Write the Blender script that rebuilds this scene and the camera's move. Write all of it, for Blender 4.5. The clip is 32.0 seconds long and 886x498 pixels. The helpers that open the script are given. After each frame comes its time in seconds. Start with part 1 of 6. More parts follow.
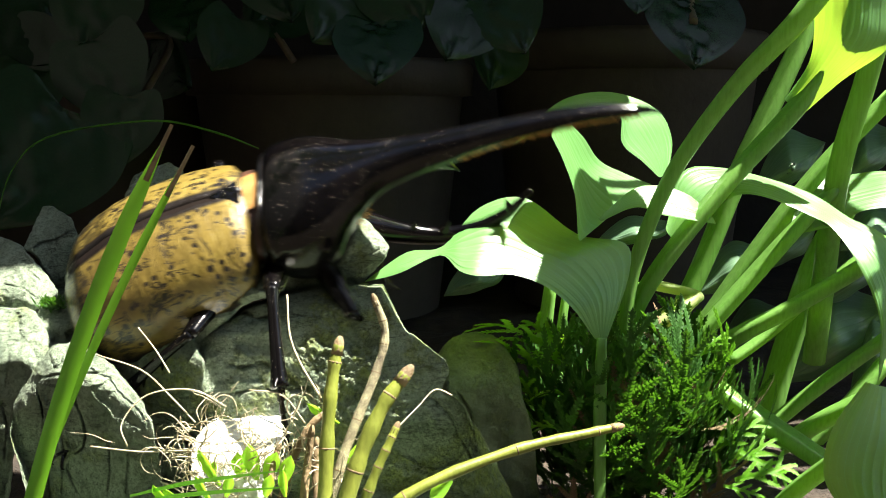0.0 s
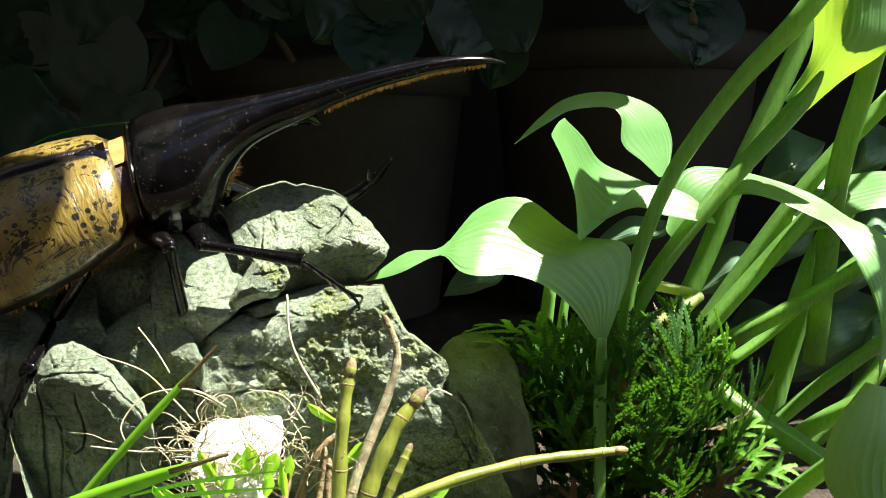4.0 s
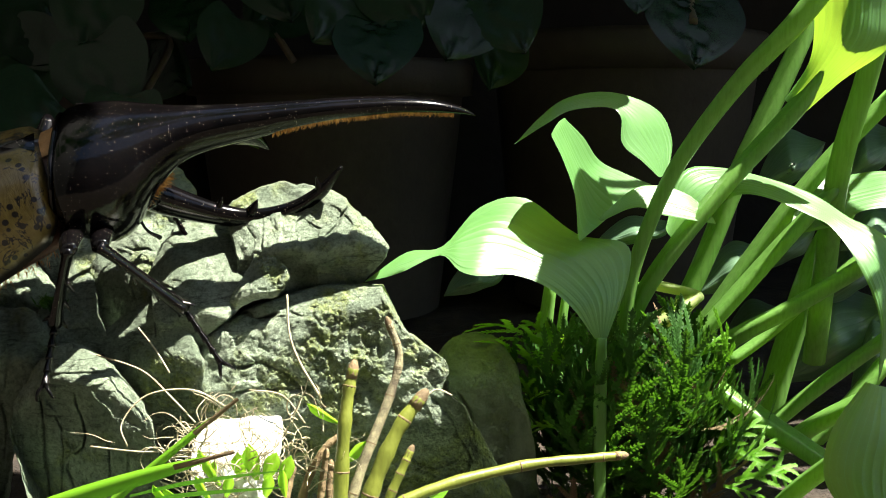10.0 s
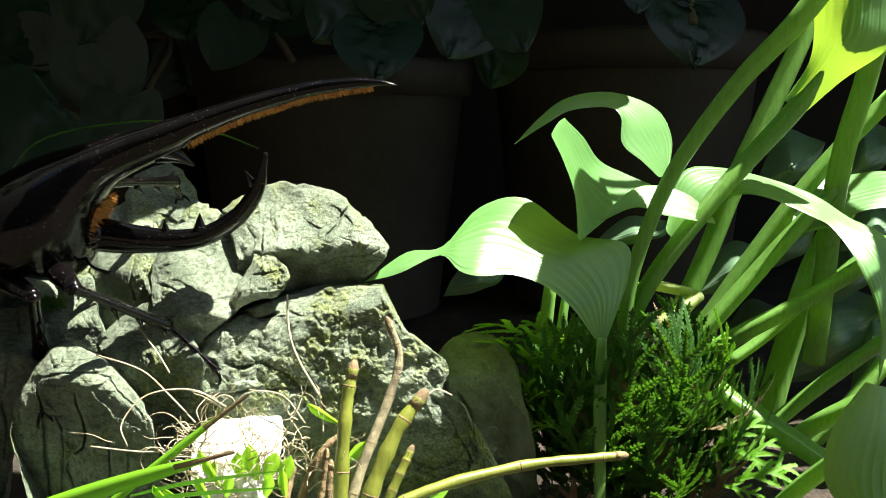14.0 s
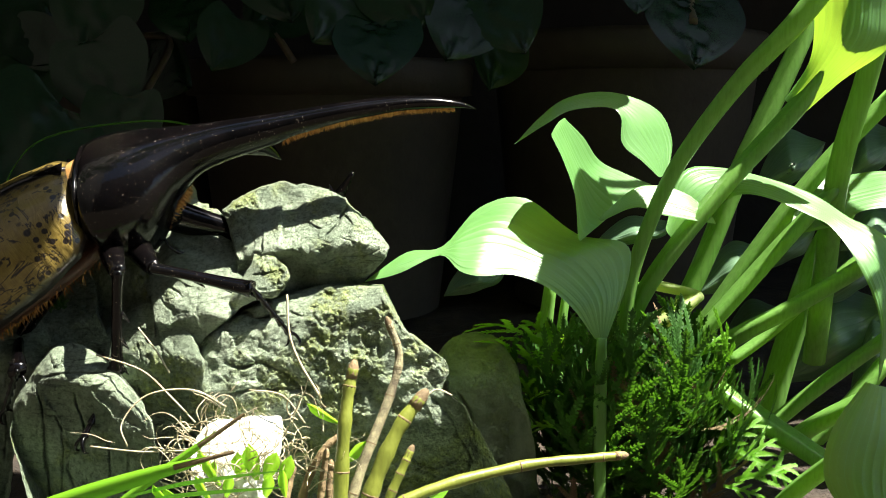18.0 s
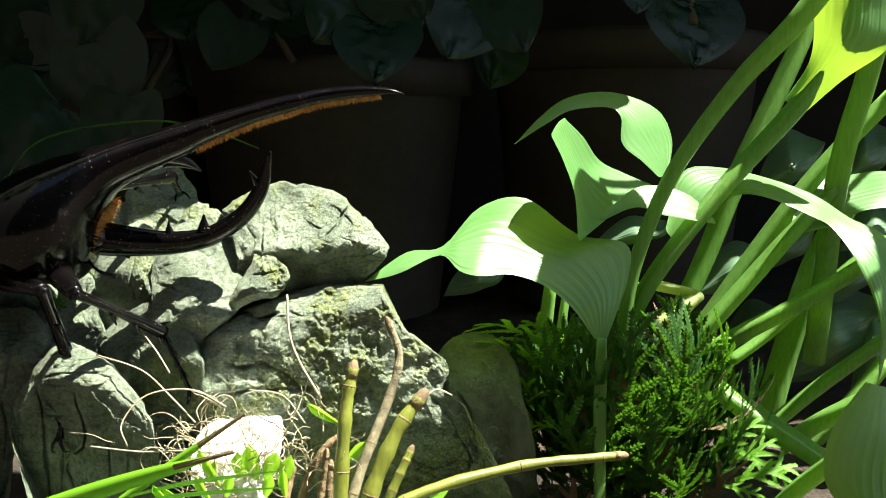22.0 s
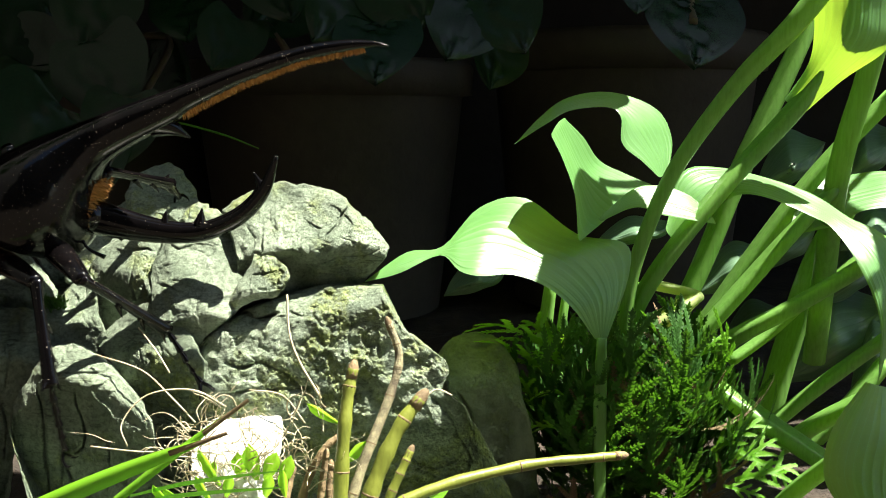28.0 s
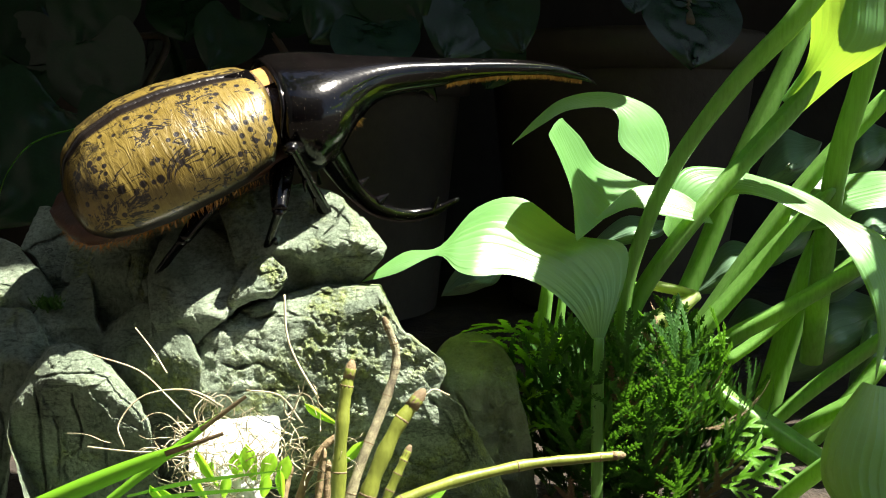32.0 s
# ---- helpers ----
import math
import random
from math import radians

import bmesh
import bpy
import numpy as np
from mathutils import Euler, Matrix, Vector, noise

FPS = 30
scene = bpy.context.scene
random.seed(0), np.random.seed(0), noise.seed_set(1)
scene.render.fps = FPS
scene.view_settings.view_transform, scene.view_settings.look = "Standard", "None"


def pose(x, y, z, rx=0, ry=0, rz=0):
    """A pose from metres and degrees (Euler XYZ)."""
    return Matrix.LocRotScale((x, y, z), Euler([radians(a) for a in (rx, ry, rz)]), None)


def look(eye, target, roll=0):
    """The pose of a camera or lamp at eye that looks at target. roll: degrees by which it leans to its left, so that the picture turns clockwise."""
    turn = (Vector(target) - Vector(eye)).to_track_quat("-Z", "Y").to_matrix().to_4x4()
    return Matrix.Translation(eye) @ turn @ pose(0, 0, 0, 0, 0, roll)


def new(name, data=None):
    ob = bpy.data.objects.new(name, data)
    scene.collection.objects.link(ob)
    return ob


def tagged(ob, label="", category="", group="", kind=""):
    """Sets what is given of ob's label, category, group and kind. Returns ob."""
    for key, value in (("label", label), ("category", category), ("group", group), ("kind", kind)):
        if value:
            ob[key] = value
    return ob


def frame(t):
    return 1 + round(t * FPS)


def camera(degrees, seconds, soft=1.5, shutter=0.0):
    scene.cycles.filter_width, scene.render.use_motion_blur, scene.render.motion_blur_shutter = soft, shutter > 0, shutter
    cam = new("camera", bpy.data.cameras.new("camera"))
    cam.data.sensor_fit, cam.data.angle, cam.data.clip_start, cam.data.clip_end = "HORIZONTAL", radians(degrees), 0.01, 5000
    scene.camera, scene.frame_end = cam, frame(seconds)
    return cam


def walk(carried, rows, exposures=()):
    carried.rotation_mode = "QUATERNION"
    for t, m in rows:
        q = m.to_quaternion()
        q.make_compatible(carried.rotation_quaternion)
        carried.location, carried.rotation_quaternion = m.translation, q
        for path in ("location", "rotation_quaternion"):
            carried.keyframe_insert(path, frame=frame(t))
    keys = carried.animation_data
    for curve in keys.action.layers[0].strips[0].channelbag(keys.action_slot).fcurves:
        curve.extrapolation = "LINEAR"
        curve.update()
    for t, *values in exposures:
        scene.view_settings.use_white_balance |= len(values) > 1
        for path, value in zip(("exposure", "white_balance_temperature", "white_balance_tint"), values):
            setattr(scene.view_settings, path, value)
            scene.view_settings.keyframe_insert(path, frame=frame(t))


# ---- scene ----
def part(name, bm, material, parent, label="", smooth=True):
    """Links a bmesh as one mesh object under a thing or a part."""
    me = bpy.data.meshes.new(name)
    bm.to_mesh(me)
    bm.free()
    me.materials.append(material)
    if smooth:
        me.shade_smooth()
    ob = new(name, me)
    if parent is not None:
        ob.parent = parent
    if label:
        ob["label"] = label
    return ob


def thing(name, label, category, at=(0, 0, 0), group="", kind=""):
    ob = new(name)
    ob.location = at
    ob.empty_display_size = 0.005
    return tagged(ob, label, category, group, kind)


def Q(a, b, d):
    """A place d metres ahead of the eye, a across and b down, in fine steps of bearing."""
    x, u = (a - 784) / 1681.27 * d, (441 - b) / 1681.27 * d
    return Vector((x, d * 0.99027 + u * 0.13913, 0.12 - d * 0.13913 + u * 0.99027))


# ---- camera ----
cam = camera(50, 32.0, soft=1.0, shutter=0.5)
EYE = (0, 0, 0.12)


def gaze(turn):
    return look(EYE, (math.sin(radians(turn)), math.cos(radians(turn)), 0.12 - 0.1405))


walk(cam, [(0, gaze(0)), (29.2, gaze(0)), (29.5, gaze(0.222)), (29.8, gaze(0.16)), (32, gaze(0.16))],
     exposures=[(0, 2.62), (1, 2.52), (2.5, 2.35), (32, 2.35)])

# ---- light ----
SUN_DIR = Vector((0.42, 0.03, 0.905)).normalized()
world = bpy.data.worlds.new("sky")
scene.world = world
world.use_nodes = True
_n = world.node_tree.nodes
_sky = _n.new("ShaderNodeTexSky")
_sky.sky_type = "NISHITA"
_sky.sun_disc = False
_sky.sun_elevation = math.asin(SUN_DIR.z)
_sky.sun_rotation = math.atan2(SUN_DIR.x, SUN_DIR.y)
_n["Background"].inputs["Strength"].default_value = 0.038
world.node_tree.links.new(_sky.outputs[0], _n["Background"].inputs["Color"])
sun = new("sun", bpy.data.lights.new("sun", "SUN"))
sun.data.energy = 5.0
sun.data.angle = radians(0.55)
sun.data.color = (1.0, 0.95, 0.82)
sun.matrix_world = look(SUN_DIR * 3, (0, 0, 0))


# ---- materials ----
class Mat:
    """A node material with short ways to add nodes."""

    def __init__(self, name):
        self.m = bpy.data.materials.new(name)
        self.m.use_nodes = True
        self.t = self.m.node_tree
        self.b = self.t.nodes["Principled BSDF"]
        self.out = self.t.nodes["Material Output"]

    def node(self, kind, **props):
        n = self.t.nodes.new(kind)
        for k, v in props.items():
            if k in n.inputs.keys():
                n.inputs[k].default_value = v
        return n

    def link(self, a, b):
        self.t.links.new(a, b)

    def coords(self, which="Object", scale=(1, 1, 1)):
        c = self.node("ShaderNodeTexCoord")
        mp = self.node("ShaderNodeMapping")
        mp.inputs["Scale"].default_value = scale
        self.link(c.outputs[which], mp.inputs["Vector"])
        return mp.outputs[0]

    def noise(self, vec, scale, detail=4.0, rough=0.55, distort=0.0):
        n = self.node("ShaderNodeTexNoise")
        n.inputs["Scale"].default_value = scale
        n.inputs["Detail"].default_value = detail
        n.inputs["Roughness"].default_value = rough
        n.inputs["Distortion"].default_value = distort
        self.link(vec, n.inputs["Vector"])
        return n.outputs["Fac"]

    def ramp(self, fac, stops):
        r = self.node("ShaderNodeValToRGB")
        e = r.color_ramp.elements
        while len(e) < len(stops):
            e.new(0.5)
        for el, (p, c) in zip(e, stops):
            el.position = p
            el.color = (*c, 1) if len(c) == 3 else c
        self.link(fac, r.inputs["Fac"])
        return r.outputs["Color"]

    def mix(self, a, b, fac, mode="MIX"):
        m = self.node("ShaderNodeMix")
        m.data_type = "RGBA"
        m.blend_type = mode
        for src, sock in ((fac, m.inputs[0]), (a, m.inputs[6]), (b, m.inputs[7])):
            if hasattr(src, "is_output"):
                self.link(src, sock)
            elif isinstance(src, tuple):
                sock.default_value = (*src, 1)
            else:
                sock.default_value = src
        return m.outputs[2]

    def bump(self, height, strength, dist):
        b = self.node("ShaderNodeBump")
        b.inputs["Strength"].default_value = strength
        b.inputs["Distance"].default_value = dist
        self.link(height, b.inputs["Height"])
        prev = self.b.inputs["Normal"].links
        if prev:
            self.link(prev[0].from_socket, b.inputs["Normal"])
        self.link(b.outputs[0], self.b.inputs["Normal"])
        return b.outputs[0]

    def color(self, c):
        if isinstance(c, tuple):
            self.b.inputs["Base Color"].default_value = (*c, 1)
        else:
            self.link(c, self.b.inputs["Base Color"])

    def set(self, **kw):
        for k, v in kw.items():
            self.b.inputs[k.replace("_", " ")].default_value = v

    def random(self):
        return self.node("ShaderNodeObjectInfo").outputs["Random"]

    def translucent(self, colour, fac):
        tr = self.node("ShaderNodeBsdfTranslucent")
        if isinstance(colour, tuple):
            tr.inputs["Color"].default_value = (*colour, 1)
        else:
            self.link(colour, tr.inputs["Color"])
        mx = self.node("ShaderNodeMixShader")
        mx.inputs[0].default_value = fac
        self.link(self.b.outputs[0], mx.inputs[1])
        self.link(tr.outputs[0], mx.inputs[2])
        self.link(mx.outputs[0], self.out.inputs["Surface"])


def make_stone(name="green_grey_stone", mossy=0.0):
    m = Mat(name)
    v = m.coords("Object")
    at = m.node("ShaderNodeAttribute")
    at.attribute_name = "crumble"
    rough_patch = at.outputs["Fac"]
    big = m.noise(v, 32, 5, 0.62, 0.8)
    fine = m.noise(v, 900, 6, 0.75)
    base = m.ramp(big, [(0.28, (0.165, 0.215, 0.145)), (0.5, (0.30, 0.37, 0.265)), (0.72, (0.45, 0.53, 0.40))])
    # broad pale and dark veils
    base = m.mix(base, m.ramp(m.noise(v, 85, 6, 0.7, 0.5), [(0.35, (0.55, 0.6, 0.55)), (0.55, (1, 1, 1))]), 0.7, "MULTIPLY")
    # thin dark hairline seams that run aslant, in three directions
    seams = []
    for rot, scl, edge in (((0.3, 0.95, 0.2), (40, 60, 190), 0.010), ((0.9, -0.5, 1.2), (36, 50, 150), 0.009), ((0.2, 0.5, -0.3), (60, 90, 420), 0.013)):
        mp = m.node("ShaderNodeMapping")
        mp.inputs["Rotation"].default_value = rot
        mp.inputs["Scale"].default_value = scl
        m.link(v, mp.inputs["Vector"])
        f = m.noise(mp.outputs[0], 1.0, 4, 0.55, 0.8)
        line = m.ramp(f, [(0.49 - edge, (1, 1, 1)), (0.49, (0.0, 0.0, 0.0)), (0.49 + edge, (1, 1, 1))])
        seams.append(line)
        where = m.ramp(m.noise(v, 60, 4), [(0.46, (0, 0, 0)), (0.58, (0.85, 0.85, 0.85))])
        base = m.mix(base, m.mix((0.2, 0.22, 0.18), (1, 1, 1), line), where, "MULTIPLY")
    # crumbly patches carry moss and pale crust
    moss = m.ramp(m.noise(v, 230, 7, 0.75, 0.3), [(0.42, (0, 0, 0)), (0.56, (1, 1, 1))])
    moss = m.mix(moss, rough_patch, 1.0, "MULTIPLY")
    base = m.mix(base, m.ramp(m.noise(v, 700, 4), [(0.3, (0.14, 0.19, 0.035)), (0.7, (0.38, 0.45, 0.12))]), m.mix((0, 0, 0), moss, 0.75))
    crust = m.ramp(m.noise(v, 420, 8, 0.8), [(0.55, (0, 0, 0)), (0.63, (1, 1, 1))])
    base = m.mix(base, (0.50, 0.54, 0.42), m.mix((0, 0, 0), m.mix(crust, rough_patch, 1.0, "MULTIPLY"), 0.6))
    base = m.mix(base, m.ramp(fine, [(0.38, (0.3, 0.33, 0.28)), (0.54, (1, 1, 1))]), 0.7, "MULTIPLY")
    # darker green over the stone: moss, with shade painted into the colour
    if mossy:
        base = m.mix(base, m.ramp(m.noise(m.coords("Object", (1, 1, .25)), 160, 5, 0.7), [(0.3, (0.13, 0.165, 0.07)), (0.7, (0.32, 0.37, 0.19))]), mossy)
    m.color(base)
    m.set(Roughness=0.8)
    for f in seams:
        m.bump(f, 0.6, 0.0008)
    m.bump(m.mix((0, 0, 0), crust, rough_patch), 0.8, 0.0009)
    pit = m.node("ShaderNodeTexVoronoi")
    pit.inputs["Scale"].default_value = 620
    m.link(v, pit.inputs["Vector"])
    pits = m.ramp(pit.outputs["Distance"], [(0.1, (0, 0, 0)), (0.5, (1, 1, 1))])
    m.bump(m.mix((0.5, 0.5, 0.5), pits, m.mix((0.12, 0.12, 0.12), rough_patch, 0.8)), 0.9, 0.0009)
    m.bump(m.noise(v, 330, 8, 0.8), 1.0, 0.0022)
    m.bump(fine, 0.9, 0.0006)
    return m.m


def make_leaf(name, dark, light, thru, fac, rough=0.38, veins=0.0, spots=0.0, streaks=0.0):
    m = Mat(name)
    uv = m.coords("UV")
    v = m.coords("Object")
    base = m.mix(dark, light, m.noise(v, 35, 4, 0.6))
    base = m.mix(base, m.ramp(m.noise(v, 420, 3), [(0.3, (0.75, 0.8, 0.7)), (0.6, (1, 1, 1))]), 0.35, "MULTIPLY")
    thin = m.mix(thru, (min(thru[0] * 1.6, 1), min(thru[1] * 1.25, 1), thru[2] * 1.2), m.noise(v, 28, 3))
    if veins:
        sep = m.node("ShaderNodeSeparateXYZ")
        m.link(uv, sep.inputs[0])
        mul = m.node("ShaderNodeMath")
        mul.operation = "MULTIPLY"
        mul.inputs[1].default_value = veins
        m.link(sep.outputs["X"], mul.inputs[0])
        fr = m.node("ShaderNodeMath")
        fr.operation = "PINGPONG"
        fr.inputs[1].default_value = 0.5
        m.link(mul.outputs[0], fr.inputs[0])
        line = m.ramp(fr.outputs[0], [(0.0, (1, 1, 1)), (0.05, (0, 0, 0))])
        base = m.mix(base, tuple(min(1, c * 1.7 + 0.03) for c in light), m.mix((0, 0, 0), line, 0.55))
        thin = m.mix(thin, tuple(c * 0.55 for c in thru), m.mix((0, 0, 0), line, 0.5))
        m.bump(m.ramp(fr.outputs[0], [(0.0, (0, 0, 0)), (0.25, (1, 1, 1))]), 0.22, 0.0004)
        # fine cross veins
        cross = m.noise(m.coords("UV", (18, 260, 1)), 1.0, 3, 0.6, 0.2)
        base = m.mix(base, m.ramp(cross, [(0.35, (0.82, 0.86, 0.8)), (0.6, (1, 1, 1))]), 0.6, "MULTIPLY")
    if streaks:
        st = m.noise(m.coords("Object", (1, 1, 0.07)), 900, 4, 0.6)
        base = m.mix(base, m.ramp(st, [(0.36, (0.55, 0.62, 0.5)), (0.56, (1, 1, 1))]), streaks, "MULTIPLY")
    if spots:
        sp = m.ramp(m.noise(v, 60, 5, 0.7), [(0.62, (0, 0, 0)), (0.72, (1, 1, 1))])
        base = m.mix(base, (0.1, 0.12, 0.03), m.mix((0, 0, 0), sp, spots))
    m.color(base)
    m.set(Roughness=rough)
    m.b.inputs["Specular IOR Level"].default_value = 0.85 if veins else 0.45
    m.bump(m.noise(v, 160, 4), 0.25, 0.0004)
    m.translucent(thin, fac)
    return m.m


def make_simple(name, a, b, scale, rough, bump=0.3, dist=0.0004, stretch=(1, 1, 1), metal=0.0, coat=0.0, spec=0.5):
    m = Mat(name)
    v = m.coords("Object", stretch)
    f = m.noise(v, scale, 6, 0.62, 0.3)
    base = m.mix(a, b, m.ramp(f, [(0.3, (0, 0, 0)), (0.7, (1, 1, 1))]))
    g = m.noise(v, scale * 9, 4, 0.6)
    base = m.mix(base, m.ramp(g, [(0.3, (0.62, 0.62, 0.62)), (0.6, (1, 1, 1))]), 0.5, "MULTIPLY")
    m.color(base)
    m.set(Roughness=rough, Metallic=metal)
    m.b.inputs["Coat Weight"].default_value = coat
    m.b.inputs["Specular IOR Level"].default_value = spec
    m.bump(g, bump, dist)
    return m.m


def make_shell():
    m = Mat("spotted_ochre_shell")
    v = m.coords("Object")
    base = m.ramp(m.noise(v, 45, 5, 0.6), [(0.3, (0.11, 0.074, 0.013)), (0.52, (0.175, 0.126, 0.028)), (0.8, (0.23, 0.175, 0.046))])
    base = m.mix(base, m.ramp(m.noise(v, 500, 4), [(0.35, (0.7, 0.66, 0.6)), (0.6, (1, 1, 1))]), 0.6, "MULTIPLY")
    # round dark dots in two sizes
    dots = []
    for scale, edge, keep in ((230, 0.22, 0.6), (420, 0.27, 0.6)):
        vo = m.node("ShaderNodeTexVoronoi")
        vo.inputs["Scale"].default_value = scale
        vo.inputs["Randomness"].default_value = 0.9
        m.link(v, vo.inputs["Vector"])
        sp = m.node("ShaderNodeSeparateColor")
        m.link(vo.outputs["Color"], sp.inputs[0])
        dot = m.ramp(vo.outputs["Distance"], [(edge, (1, 1, 1)), (edge + 0.07, (0, 0, 0))])
        dots.append(m.mix((0, 0, 0), dot, m.ramp(sp.outputs[0], [(keep, (0, 0, 0)), (keep + 0.01, (1, 1, 1))])))
    # branching dark cracks, broken into strokes
    lines = None
    for sx, sy, off in ((52, 150, 0.0), (120, 60, 7.0)):
        wr = m.noise(m.coords("Object", (sx, sy, sy)), 1.0, 5, 0.6, 0.9 + off * 0.1)
        ln = m.ramp(wr, [(0.468, (0, 0, 0)), (0.480, (1, 1, 1)), (0.500, (1, 1, 1)), (0.512, (0, 0, 0))])
        ln = m.mix((0, 0, 0), ln, m.ramp(m.noise(v, 90 + off * 6, 3), [(0.47, (0, 0, 0)), (0.5, (1, 1, 1))]))
        lines = ln if lines is None else m.mix(lines, ln, 1.0, "LIGHTEN")
    mask = m.mix(m.mix(dots[0], dots[1], 1.0, "LIGHTEN"), lines, 1.0, "LIGHTEN")
    uv = m.coords("UV")
    sep = m.node("ShaderNodeSeparateXYZ")
    m.link(uv, sep.inputs[0])
    # cloud of soot-dark blotches on the hind flank
    hind = m.ramp(sep.outputs["Y"], [(0.5, (0, 0, 0)), (0.75, (1, 1, 1)), (0.93, (0.6, 0.6, 0.6))])
    cloud = m.mix((0, 0, 0), m.ramp(m.noise(v, 130, 5, 0.7), [(0.5, (0, 0, 0)), (0.6, (0.85, 0.85, 0.85))]), hind)
    mask = m.mix(mask, cloud, 1.0, "LIGHTEN")
    rim = m.ramp(sep.outputs["X"], [(0.0, (1, 1, 1)), (0.055, (1, 1, 1)), (0.085, (0, 0, 0)), (0.95, (0, 0, 0)), (0.98, (1, 1, 1))])
    mask = m.mix(mask, rim, 1.0, "LIGHTEN")
    ends = m.ramp(sep.outputs["Y"], [(0.0, (1, 1, 1)), (0.02, (0, 0, 0)), (0.965, (0, 0, 0)), (1.0, (1, 1, 1))])
    mask = m.mix(mask, ends, 1.0, "LIGHTEN")
    m.color(m.mix(base, (0.010, 0.007, 0.006), mask))
    m.set(Roughness=0.36)
    m.b.inputs["Specular IOR Level"].default_value = 0.35
    m.b.inputs["Coat Weight"].default_value = 0.5
    m.b.inputs["Coat Roughness"].default_value = 0.1
    m.bump(m.noise(v, 700, 4), 0.25, 0.00015)
    m.bump(m.noise(m.coords("Object", (420, 90, 90)), 1.2, 4, 0.6, 0.6), 0.6, 0.0009)
    m.bump(mask, 0.15, -0.0002)
    return m.m


def make_chitin():
    m = Mat("black_chitin")
    v = m.coords("Object")
    m.color(m.ramp(m.noise(v, 120, 4), [(0.3, (0.0008, 0.0008, 0.001)), (0.7, (0.0026, 0.002, 0.0022))]))
    vo = m.node("ShaderNodeTexVoronoi")
    vo.inputs["Scale"].default_value = 900
    m.link(v, vo.inputs["Vector"])
    # pale specks painted in for the glint of tiny punctures
    glint_cells = m.node("ShaderNodeTexVoronoi")
    glint_cells.inputs["Scale"].default_value = 2300
    m.link(v, glint_cells.inputs["Vector"])
    sp = m.node("ShaderNodeSeparateColor")
    m.link(glint_cells.outputs["Color"], sp.inputs[0])
    glints = m.mix((0, 0, 0), m.ramp(glint_cells.outputs["Distance"], [(0.13, (1, 1, 1)), (0.17, (0, 0, 0))]), m.ramp(sp.outputs[0], [(0.80, (0, 0, 0)), (0.81, (1, 1, 1))]))
    m.color(m.mix(m.b.inputs["Base Color"].links[0].from_socket, (0.55, 0.48, 0.38), glints))
    m.set(Roughness=0.14)
    m.b.inputs["Specular IOR Level"].default_value = 0.28
    m.b.inputs["Coat Weight"].default_value = 0.05
    m.b.inputs["Coat Roughness"].default_value = 0.06
    m.bump(vo.outputs["Distance"], 0.1, 0.0002)
    m.bump(m.noise(v, 300, 4), 0.06, 0.0002)
    return m.m


STONE = make_stone()
# copy of the stone for one rock, moss and its shade both in the colour
MOSSY_SHADED_STONE = make_stone("mossy_shaded_stone", 0.75)
# pale stone, whitened further so the colour holds the glare of the sun
PALE_SUNLIT = make_simple("pale_sunlit_stone", (0.72, 0.73, 0.68), (0.84, 0.85, 0.80), 90, 0.85, 0.6, 0.0006)
HOSTA = make_leaf("hosta_leaf", (0.075, 0.20, 0.055), (0.14, 0.33, 0.10), (0.42, 0.78, 0.06), 0.32, 0.40, veins=11)
# blue-grey leaf, its colour also made to carry a sheen of sky
GLAUCOUS_SHEEN = make_leaf("glaucous_sheen_leaf", (0.08, 0.16, 0.09), (0.15, 0.25, 0.16), (0.2, 0.45, 0.08), 0.2, 0.4, veins=13)
HOSTA_STEM = make_leaf("hosta_stalk", (0.13, 0.29, 0.06), (0.21, 0.41, 0.10), (0.32, 0.62, 0.07), 0.3, 0.36, streaks=0.8)
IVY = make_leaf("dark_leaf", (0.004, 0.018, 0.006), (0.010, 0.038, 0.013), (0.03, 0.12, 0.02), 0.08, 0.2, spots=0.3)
MOSS_LEAF = make_leaf("spikemoss_leaf", (0.018, 0.062, 0.009), (0.046, 0.14, 0.02), (0.09, 0.28, 0.014), 0.32, 0.5)
GRASS = make_leaf("grass_blade", (0.06, 0.2, 0.02), (0.12, 0.30, 0.04), (0.2, 0.55, 0.03), 0.45, 0.36)
PALE_STALK = make_leaf("pale_broken_stalk", (0.30, 0.42, 0.12), (0.52, 0.58, 0.28), (0.5, 0.7, 0.2), 0.4, 0.5)
FRESH = make_leaf("young_leaf", (0.10, 0.3, 0.02), (0.2, 0.42, 0.04), (0.3, 0.65, 0.04), 0.5, 0.36)
CANE = make_simple("cane_skin", (0.10, 0.125, 0.015), (0.25, 0.28, 0.045), 110, 0.42, 0.35, 0.0004, (1, 1, 0.3))
DRY_CANE = make_simple("dry_mottled_cane", (0.07, 0.05, 0.03), (0.46, 0.42, 0.24), 260, 0.75, 0.8, 0.0008)
BARK = make_simple("dry_brown_sheath", (0.09, 0.06, 0.03), (0.28, 0.20, 0.10), 120, 0.8, 0.6, 0.0006)
ROOT = make_simple("pale_root", (0.26, 0.21, 0.12), (0.66, 0.60, 0.42), 150, 0.75, 0.5, 0.0003)
SHELL = make_shell()
CHITIN = make_chitin()
AMBER = make_simple("amber_hair", (0.40, 0.17, 0.03), (0.62, 0.32, 0.08), 300, 0.6, 0.3, 0.0003)
BELLY = make_simple("red_brown_belly", (0.022, 0.008, 0.004), (0.085, 0.03, 0.012), 140, 0.5, 0.6, 0.0005)
MEMBRANE = make_simple("orange_membrane", (0.32, 0.15, 0.04), (0.5, 0.28, 0.10), 200, 0.4, 0.2, 0.0003)
SOIL = make_simple("dark_soil", (0.018, 0.013, 0.009), (0.07, 0.05, 0.035), 60, 0.95, 1.0, 0.004)
